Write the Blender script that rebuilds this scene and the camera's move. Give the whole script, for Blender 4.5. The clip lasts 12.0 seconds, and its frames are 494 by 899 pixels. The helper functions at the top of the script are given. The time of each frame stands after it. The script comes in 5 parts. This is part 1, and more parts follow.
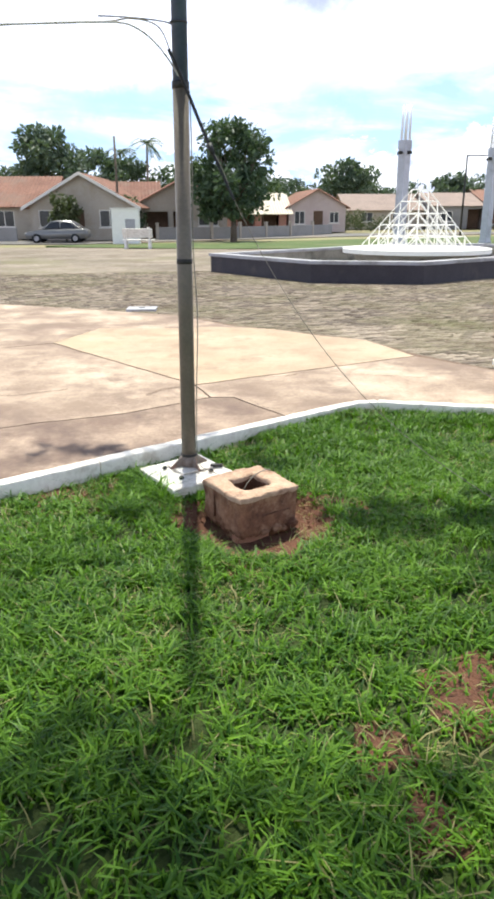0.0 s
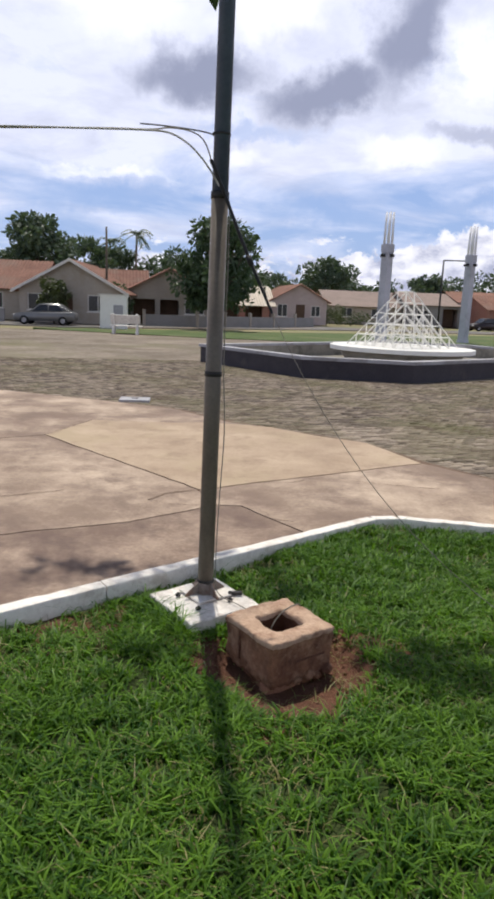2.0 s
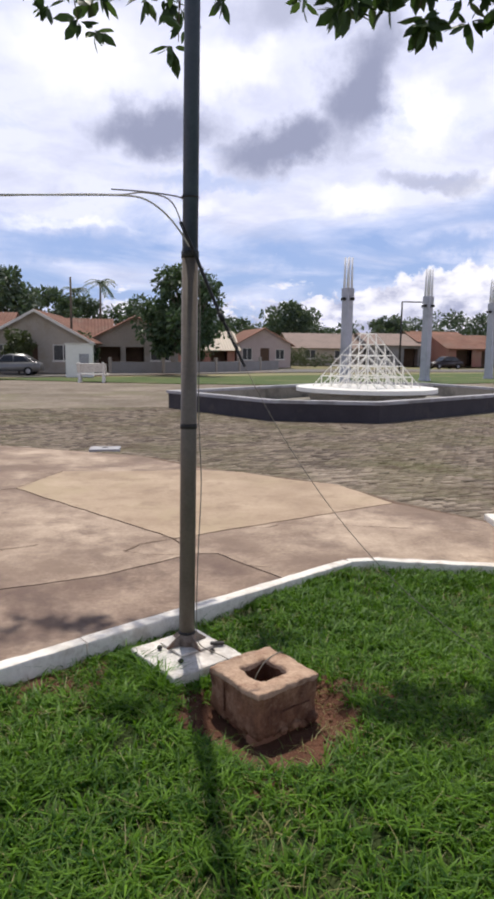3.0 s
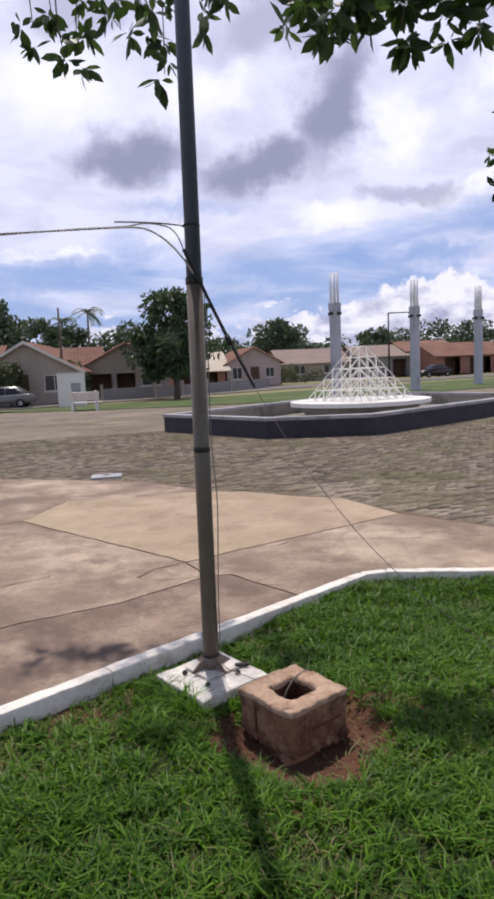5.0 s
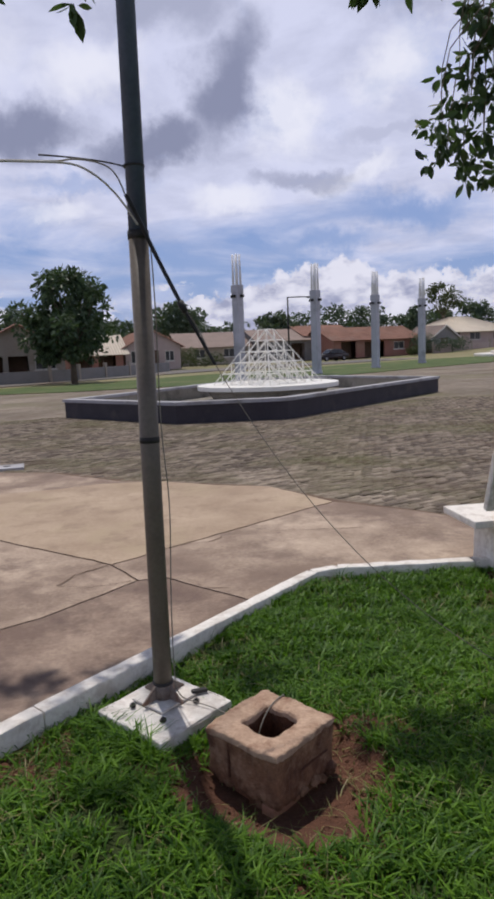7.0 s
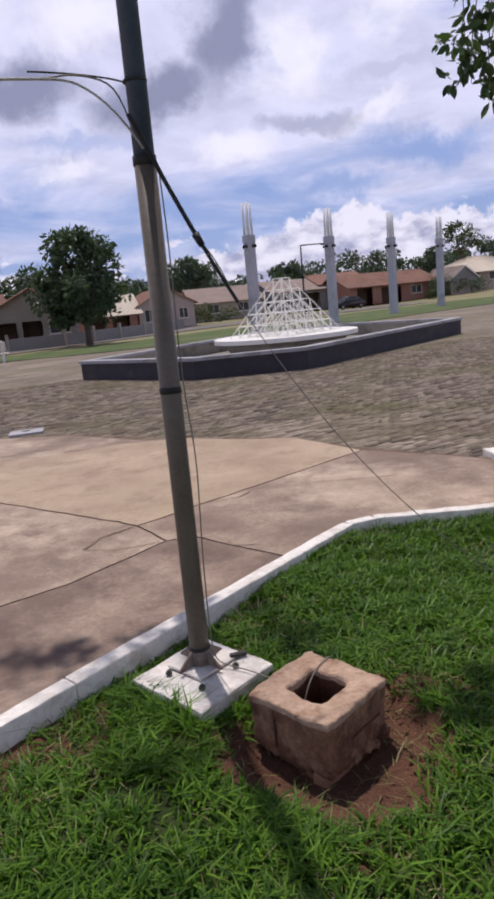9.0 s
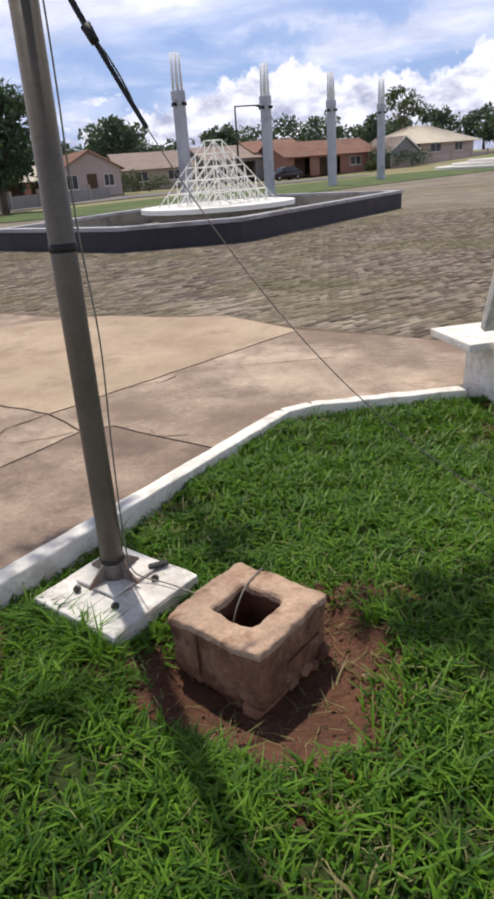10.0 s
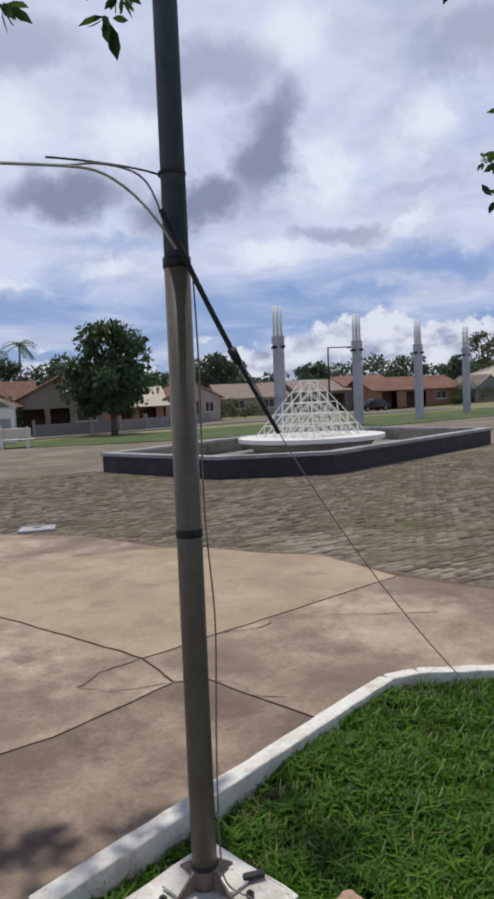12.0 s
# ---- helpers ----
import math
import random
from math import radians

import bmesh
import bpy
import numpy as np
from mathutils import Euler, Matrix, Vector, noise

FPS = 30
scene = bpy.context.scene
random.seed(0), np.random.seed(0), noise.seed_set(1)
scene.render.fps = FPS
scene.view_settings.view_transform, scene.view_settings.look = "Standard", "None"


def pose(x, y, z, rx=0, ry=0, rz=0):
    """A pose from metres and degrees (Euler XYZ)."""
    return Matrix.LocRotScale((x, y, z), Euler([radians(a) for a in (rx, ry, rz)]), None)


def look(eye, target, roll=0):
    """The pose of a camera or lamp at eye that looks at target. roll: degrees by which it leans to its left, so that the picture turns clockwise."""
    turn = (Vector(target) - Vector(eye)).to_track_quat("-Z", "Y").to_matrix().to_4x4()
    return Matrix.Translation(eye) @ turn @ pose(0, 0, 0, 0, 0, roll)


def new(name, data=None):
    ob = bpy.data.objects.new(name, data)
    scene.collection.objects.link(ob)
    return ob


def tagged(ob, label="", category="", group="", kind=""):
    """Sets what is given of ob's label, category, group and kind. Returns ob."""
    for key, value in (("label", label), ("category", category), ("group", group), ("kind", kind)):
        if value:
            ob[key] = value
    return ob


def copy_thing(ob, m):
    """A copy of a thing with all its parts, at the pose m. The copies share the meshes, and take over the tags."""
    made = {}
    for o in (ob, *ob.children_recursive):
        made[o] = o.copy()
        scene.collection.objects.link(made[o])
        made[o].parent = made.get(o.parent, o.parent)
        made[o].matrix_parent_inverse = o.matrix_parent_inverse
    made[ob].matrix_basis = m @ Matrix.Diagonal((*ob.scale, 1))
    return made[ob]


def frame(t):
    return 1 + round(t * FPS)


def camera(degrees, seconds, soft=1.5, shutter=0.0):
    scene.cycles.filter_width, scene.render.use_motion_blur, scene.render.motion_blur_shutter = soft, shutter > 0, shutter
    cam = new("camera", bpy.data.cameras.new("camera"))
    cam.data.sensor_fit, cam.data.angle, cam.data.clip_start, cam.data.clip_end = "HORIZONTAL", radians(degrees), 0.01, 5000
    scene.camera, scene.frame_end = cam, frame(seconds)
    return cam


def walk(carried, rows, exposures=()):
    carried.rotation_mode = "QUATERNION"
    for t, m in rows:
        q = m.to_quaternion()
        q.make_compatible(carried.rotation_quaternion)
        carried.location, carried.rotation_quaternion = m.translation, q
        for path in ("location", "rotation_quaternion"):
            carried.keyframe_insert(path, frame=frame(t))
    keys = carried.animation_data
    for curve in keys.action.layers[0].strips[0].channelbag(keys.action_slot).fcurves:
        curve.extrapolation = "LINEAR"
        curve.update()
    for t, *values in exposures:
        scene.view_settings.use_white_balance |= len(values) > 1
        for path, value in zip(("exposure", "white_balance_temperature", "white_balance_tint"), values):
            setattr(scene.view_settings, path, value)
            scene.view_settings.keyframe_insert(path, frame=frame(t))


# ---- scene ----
cam = camera(40.0, 12.0, soft=3.4)
PATH = [
    (0, (0.691, -4.414, 1.706), (0.569, -2.527, 1.053), -0.2),
    (0.5, (0.624, -4.307, 1.772), (0.495, -2.35, 1.381), 1.6),
    (1, (0.445, -4.202, 1.804), (0.443, -2.231, 1.464), 2.6),
    (1.5, (0.325, -4.11, 1.839), (0.285, -2.144, 1.473), 1.5),
    (2, (0.341, -3.991, 1.834), (0.286, -2.036, 1.418), 2.3),
    (2.5, (0.314, -3.997, 1.856), (0.289, -2.03, 1.491), 1.9),
    (4.3, (0.25, -4.221, 1.934), (0.403, -2.236, 1.748), -1.9),
    (4.5, (0.211, -4.191, 1.929), (0.274, -2.205, 1.7), -0.9),
    (5, (0.18, -4.084, 1.903), (0.231, -2.099, 1.667), -2.6),
    (5.5, (0.148, -3.88, 1.888), (0.164, -1.898, 1.618), -3.0),
    (6, (0.114, -3.628, 1.892), (0.034, -1.647, 1.634), -5.6),
    (6.5, (0.023, -3.5, 1.889), (0.131, -1.509, 1.74), -3.6),
    (7, (-0.1, -3.419, 1.864), (0.245, -1.471, 1.57), -2.4),
    (7.2, (-0.152, -3.429, 1.87), (0.208, -1.498, 1.495), -1.4),
    (8.8, (-0.156, -3.235, 1.805), (0.184, -1.3, 1.432), -3.1),
    (9, (-0.106, -3.138, 1.788), (0.168, -1.202, 1.368), -5.6),
    (9.5, (0.001, -2.858, 1.738), (0.221, -0.963, 1.136), -4.8),
    (10, (0.03, -2.618, 1.652), (0.444, -0.817, 0.885), -4.3),
    (10.5, (-0.006, -2.444, 1.67), (0.533, -0.707, 0.837), -4.7),
    (11, (-0.081, -2.44, 1.775), (0.407, -0.597, 1.171), -1.0),
    (11.5, (-0.085, -2.487, 1.869), (0.239, -0.535, 1.572), -1.0),
    (12, (-0.064, -2.52, 1.915), (0.177, -0.54, 1.771), -2.7),
]
walk(cam, [(t, look(eye, target, roll)) for t, eye, target, roll in PATH], [(0, 0.75, 6300, 4), (0.3, 0.38, 6300, 5), (0.6, 0.04, 6300, 7), (1.0, -0.15, 6350, 8), (2.5, -0.2, 6350, 11), (5.5, -0.35, 6200, 16), (6.5, -0.5, 6150, 15), (7.2, -0.65, 6150, 14), (8.8, -0.5, 6150, 18), (9.5, -0.4, 6200, 22), (10.1, -0.1, 6350, 9), (10.5, 0.05, 6500, 7), (11, -0.0, 6300, 8), (11.5, -0.3, 6150, 9), (12, -0.65, 6050, 9)])

# ---------------------------------------------------------------- light
SUN_AZ = math.atan2(-0.127, 1.0)      # towards +y, a little to -x
SUN_EL = radians(68)
sun = new("sun", bpy.data.lights.new("sun", "SUN"))
sun.data.energy = 4.7
sun.data.angle = radians(0.9)
sun.data.color = (1.0, 0.93, 0.81)
sun.matrix_world = look((math.sin(SUN_AZ) * math.cos(SUN_EL) * 60, math.cos(SUN_AZ) * math.cos(SUN_EL) * 60, math.sin(SUN_EL) * 60), (0, 0, 0))


class Nodes:
    """Short hand for building a node tree."""

    def __init__(self, tree):
        self.t = tree
        tree.nodes.clear()

    def add(self, kind, **props):
        n = self.t.nodes.new("ShaderNode" + kind)
        for k, v in props.items():
            if k in n.inputs.keys():
                n.inputs[k].default_value = v
            else:
                setattr(n, k, v)
        return n

    def link(self, a, b):
        self.t.links.new(a, b)
        return b

    def ramp(self, fac, stops):
        r = self.add("ValToRGB")
        e = r.color_ramp.elements
        while len(e) < len(stops):
            e.new(0.5)
        for el, (p, c) in zip(e, stops):
            el.position = p
            el.color = (*c, 1) if len(c) == 3 else c
        self.link(fac, r.inputs["Fac"])
        return r.outputs["Color"]

    def math(self, op, a, b=None):
        m = self.add("Math", operation=op)
        for i, v in enumerate((a, b)):
            if v is None:
                continue
            if isinstance(v, (int, float)):
                m.inputs[i].default_value = v
            else:
                self.link(v, m.inputs[i])
        return m.outputs[0]

    def mix(self, fac, a, b, blend="MIX"):
        m = self.add("Mix", data_type="RGBA", blend_type=blend)
        for i, v in ((0, fac), (6, a), (7, b)):
            if isinstance(v, (int, float)):
                m.inputs[i].default_value = v
            elif isinstance(v, tuple):
                m.inputs[i].default_value = (*v, 1)
            else:
                self.link(v, m.inputs[i])
        return m.outputs[2]

    def noise(self, vec, scale, detail=4, rough=0.55, dist=0.0):
        n = self.add("TexNoise", Scale=scale, Detail=detail, Roughness=rough, Distortion=dist)
        if vec is not None:
            self.link(vec, n.inputs["Vector"])
        return n.outputs["Fac"]


# sky: blue air, thin white sheets, grey-bellied cloud and heaped cloud low down
world = bpy.data.worlds.new("world")
scene.world = world
world.use_nodes = True
W = Nodes(world.node_tree)
sky = W.add("TexSky", sky_type="NISHITA", sun_disc=False, sun_elevation=SUN_EL, sun_rotation=SUN_AZ, air_density=1.0, dust_density=1.2, altitude=200)
tc = W.add("TexCoord")
sep = W.add("SeparateXYZ")
W.link(tc.outputs["Generated"], sep.inputs[0])
up = W.math("MAXIMUM", sep.outputs["Z"], 0.0)
den = W.math("ADD", up, 0.13)
comb = W.add("CombineXYZ")
W.link(W.math("DIVIDE", sep.outputs["X"], den), comb.inputs[0])
W.link(W.math("DIVIDE", sep.outputs["Y"], den), comb.inputs[1])
flat = comb.outputs[0]


def torn(scale, amount, detail):
    """Azimuth and elevation in degrees, stirred by noise of one size."""
    n = W.add("TexNoise", Scale=scale, Detail=detail, Roughness=0.62)
    W.link(tc.outputs["Generated"], n.inputs["Vector"])
    ns = W.add("SeparateColor")
    W.link(n.outputs["Color"], ns.inputs[0])
    az = W.math("MULTIPLY", W.math("ARCTAN2", sep.outputs["X"], sep.outputs["Y"]), 57.3)
    el = W.math("MULTIPLY", W.math("ARCSINE", sep.outputs["Z"]), 57.3)
    az = W.math("ADD", az, W.math("MULTIPLY", W.math("SUBTRACT", ns.outputs[0], 0.5), amount))
    el = W.math("ADD", el, W.math("MULTIPLY", W.math("SUBTRACT", ns.outputs[1], 0.5), amount * 0.7))
    return az, el


SOFT, CRISP = torn(11.0, 8.5, 6.0), torn(26.0, 7.0, 6.0)


def bank(where, az, el, ra, re, turn=0.0, core=0.2):
    """One cloud in a direction of the sky, an ellipse with a torn edge."""
    da, de = W.math("SUBTRACT", where[0], az), W.math("SUBTRACT", where[1], el)
    c, s = math.cos(radians(turn)), math.sin(radians(turn))
    u = W.math("ADD", W.math("MULTIPLY", da, c / ra), W.math("MULTIPLY", de, s / ra))
    v = W.math("SUBTRACT", W.math("MULTIPLY", de, c / re), W.math("MULTIPLY", da, s / re))
    d = W.math("SQRT", W.math("ADD", W.math("MULTIPLY", u, u), W.math("MULTIPLY", v, v)))
    m = W.add("MapRange")
    W.link(d, m.inputs[0])
    m.inputs[1].default_value, m.inputs[2].default_value, m.inputs[3].default_value, m.inputs[4].default_value = core, 1.0, 1.0, 0.0
    m.interpolation_type = "SMOOTHSTEP"
    return m.outputs[0]


def banks(where, rows, core):
    total = 0.0
    for az, el, ra, re, turn, k in rows:
        total = W.math("MAXIMUM", total, W.math("MULTIPLY", bank(where, az, el, ra, re, turn, core), k))
    return total


# wide sheets of thin white cloud, torn open low down
sheet = W.noise(flat, 0.95, 8, 0.6, 0.5)
elev = W.ramp(up, [(0.0, (0.60, 0.60, 0.60)), (0.07, (0.44, 0.44, 0.44)), (0.15, (0.45, 0.45, 0.45)), (0.22, (0.70, 0.70, 0.70)), (0.46, (0.66, 0.66, 0.66)), (0.60, (0.28, 0.28, 0.28))])
sheet = W.ramp(W.math("ADD", sheet, W.math("SUBTRACT", elev, 0.5)), [(0.36, (0, 0, 0)), (0.62, (1, 1, 1))])
white = banks(SOFT, ((-12, 21.5, 8, 4, 0, 1.0), (-1, 20.8, 6.0, 2.6, 12, 1.0), (14.5, 17.5, 3.4, 3.6, 40, 1.0), (23, 20.3, 4.6, 3.0, 20, 1.0), (9.5, 11.8, 5.2, 1.6, 0, 1.0), (-4, 11.0, 4.0, 1.4, 0, 0.9), (20, 12.8, 4.6, 1.3, 12, 0.9), (-13, 9.6, 9, 0.6, 0, 0.8), (12, 27, 5, 3, 0, 0.9)), 0.25)
dark = banks(SOFT, ((-6.3, 16.5, 8.4, 3.1, 3, 1.0), (3.6, 15.6, 7.6, 3.0, 10, 1.0), (9.3, 19.4, 4.4, 6.8, -26, 1.0), (4.5, 25.0, 8.5, 3.4, 0, 0.62), (-10, 26.0, 8, 2.8, 0, 0.55), (16, 12.9, 5.5, 1.3, -8, 0.6), (26, 25.0, 8, 3.2, 0, 0.6), (14, 33, 10, 4, 0, 0.5), (22, 15.6, 7, 1.3, 4, 0.35)), 0.25)
opening = banks(SOFT, ((24, 10.2, 8, 1.7, 0, 0.95), (-13, 7.8, 10, 1.9, 0, 0.95), (4, 7.0, 8, 1.6, 0, 0.95), (17, 8.2, 8, 1.1, 0, 0.8), (-3, 13.0, 8, 0.9, 0, 0.5)), 0.1)
cover = W.math("MULTIPLY", sheet, W.math("SUBTRACT", 1.0, opening))
cover = W.math("MAXIMUM", cover, W.math("MAXIMUM", W.math("MULTIPLY", white, 0.95), dark))
grey = W.noise(flat, 2.3, 7, 0.6, 0.3)
grey = W.math("MULTIPLY", W.ramp(grey, [(0.44, (0, 0, 0)), (0.72, (1, 1, 1))]), 0.42)
grey = W.math("MULTIPLY", grey, W.math("SUBTRACT", 1.0, W.math("MULTIPLY", white, 0.9)))
grey = W.math("MAXIMUM", grey, W.math("MULTIPLY", dark, 0.95))
# heaped cloud low over the horizon, bright tops and lilac bellies
mapn = W.add("Mapping", Scale=(9.0, 9.0, 16.0))
W.link(tc.outputs["Generated"], mapn.inputs[0])
heap = W.noise(mapn.outputs[0], 1.0, 8, 0.62, 0.1)
low = W.ramp(up, [(0.0, (1, 1, 1)), (0.05, (0.70, 0.70, 0.70)), (0.10, (0, 0, 0))])
heap = W.math("ADD", heap, W.math("MULTIPLY", W.math("SUBTRACT", low, 0.5), 0.36))
heap = W.ramp(heap, [(0.51, (0, 0, 0)), (0.56, (1, 1, 1))])
heap = W.math("MAXIMUM", heap, banks(CRISP, ((17.6, 3.6, 5.4, 3.6, 0, 1.0), (24.5, 3.2, 4.6, 3.0, 0, 1.0), (12.0, 3.0, 3.4, 2.6, 0, 1.0), (6.5, 2.2, 4.6, 2.2, 0, 1.0), (-3, 1.5, 5, 2.2, 0, 0.9), (33, 3.5, 6, 4.0, 0, 1.0)), 0.84))
heapshade = W.math("ADD", W.noise(mapn.outputs[0], 2.6, 6, 0.6), W.math("MULTIPLY", W.math("SUBTRACT", up, 0.055), 2.2))
heapcol = W.ramp(heapshade, [(0.36, (5.4, 5.6, 7.4)), (0.60, (12.2, 12.0, 12.7))])
sheetcol = W.mix(grey, W.mix(white, (10.7, 10.9, 12.8), (13.2, 13.1, 13.7)), (3.7, 3.9, 5.3))
blue = W.mix(0.65, sky.outputs[0], (4.2, 5.9, 10.6))
blue = W.mix(W.ramp(up, [(0.38, (0, 0, 0)), (0.55, (1, 1, 1))]), blue, sky.outputs[0])
col = W.mix(W.math("MULTIPLY", cover, 0.93), blue, sheetcol)
col = W.mix(W.math("MULTIPLY", heap, 0.94), col, heapcol)
bg = W.add("Background", Strength=0.10)
W.link(col, bg.inputs[0])
W.link(bg.outputs[0], W.add("OutputWorld").inputs[0])


# ---------------------------------------------------------------- materials
def material(name, cols, scale=3.0, fine=40.0, rough=0.8, bump=0.3, metal=0.0, fine_amt=0.5, island=0.0, obrand=0.0, dist=0.01, spec=0.3, stain=None, stain_scale=0.7, stain_pos=(0.5, 0.68), stain2=None, span=(0.3, 0.7)):
    """Two scales of colour variation, optional stains, fine bump. cols: dark, light."""
    m = bpy.data.materials.new(name)
    m.use_nodes = True
    N = Nodes(m.node_tree)
    out = N.add("OutputMaterial")
    b = N.add("BsdfPrincipled", Roughness=rough, Metallic=metal)
    b.inputs["Specular IOR Level"].default_value = spec
    g = N.add("NewGeometry")
    pos = g.outputs["Position"]
    big = N.noise(pos, scale, 6, 0.62, 0.1)
    small = N.noise(pos, fine, 4, 0.65)
    f = N.math("ADD", N.math("MULTIPLY", big, 1 - fine_amt), N.math("MULTIPLY", small, fine_amt))
    if island:
        f = N.math("ADD", f, N.math("MULTIPLY", N.math("SUBTRACT", g.outputs["Random Per Island"], 0.5), island))
    if obrand:
        oi = N.add("ObjectInfo")
        f = N.math("ADD", f, N.math("MULTIPLY", N.math("SUBTRACT", oi.outputs["Random"], 0.5), obrand))
    c = N.ramp(f, [(span[0], cols[0]), (span[1], cols[1])])
    if stain:
        s = N.ramp(N.noise(pos, stain_scale, 7, 0.66, 0.15), [(stain_pos[0], (0, 0, 0)), (stain_pos[1], (1, 1, 1))])
        c = N.mix(s, c, stain)
    if stain2:
        s = N.ramp(N.noise(pos, stain2[1], 8, 0.72, 0.15), [(0.50, (0, 0, 0)), (0.64, (0.8, 0.8, 0.8))])
        c = N.mix(s, c, stain2[0])
    N.link(c, b.inputs["Base Color"])
    if bump:
        bp = N.add("Bump", Strength=bump, Distance=dist)
        N.link(small, bp.inputs["Height"])
        N.link(bp.outputs[0], b.inputs["Normal"])
    N.link(b.outputs[0], out.inputs[0])
    return m


def leaf_material(name, dark, light, trans=0.35):
    m = bpy.data.materials.new(name)
    m.use_nodes = True
    N = Nodes(m.node_tree)
    out = N.add("OutputMaterial")
    g = N.add("NewGeometry")
    f = N.math("ADD", N.math("MULTIPLY", g.outputs["Random Per Island"], 0.6), N.math("MULTIPLY", N.noise(g.outputs["Position"], 0.9, 3), 0.4))
    c = N.ramp(f, [(0.15, dark), (0.85, light)])
    b = N.add("BsdfPrincipled", Roughness=0.5)
    b.inputs["Specular IOR Level"].default_value = 0.35
    N.link(c, b.inputs["Base Color"])
    tr = N.add("BsdfTranslucent")
    N.link(N.mix(1.0, c, (1.0, 1.15, 0.45), "MULTIPLY"), tr.inputs[0])
    mx = N.add("MixShader")
    mx.inputs[0].default_value = trans
    N.link(b.outputs[0], mx.inputs[1])
    N.link(tr.outputs[0], mx.inputs[2])
    N.link(mx.outputs[0], out.inputs[0])
    return m


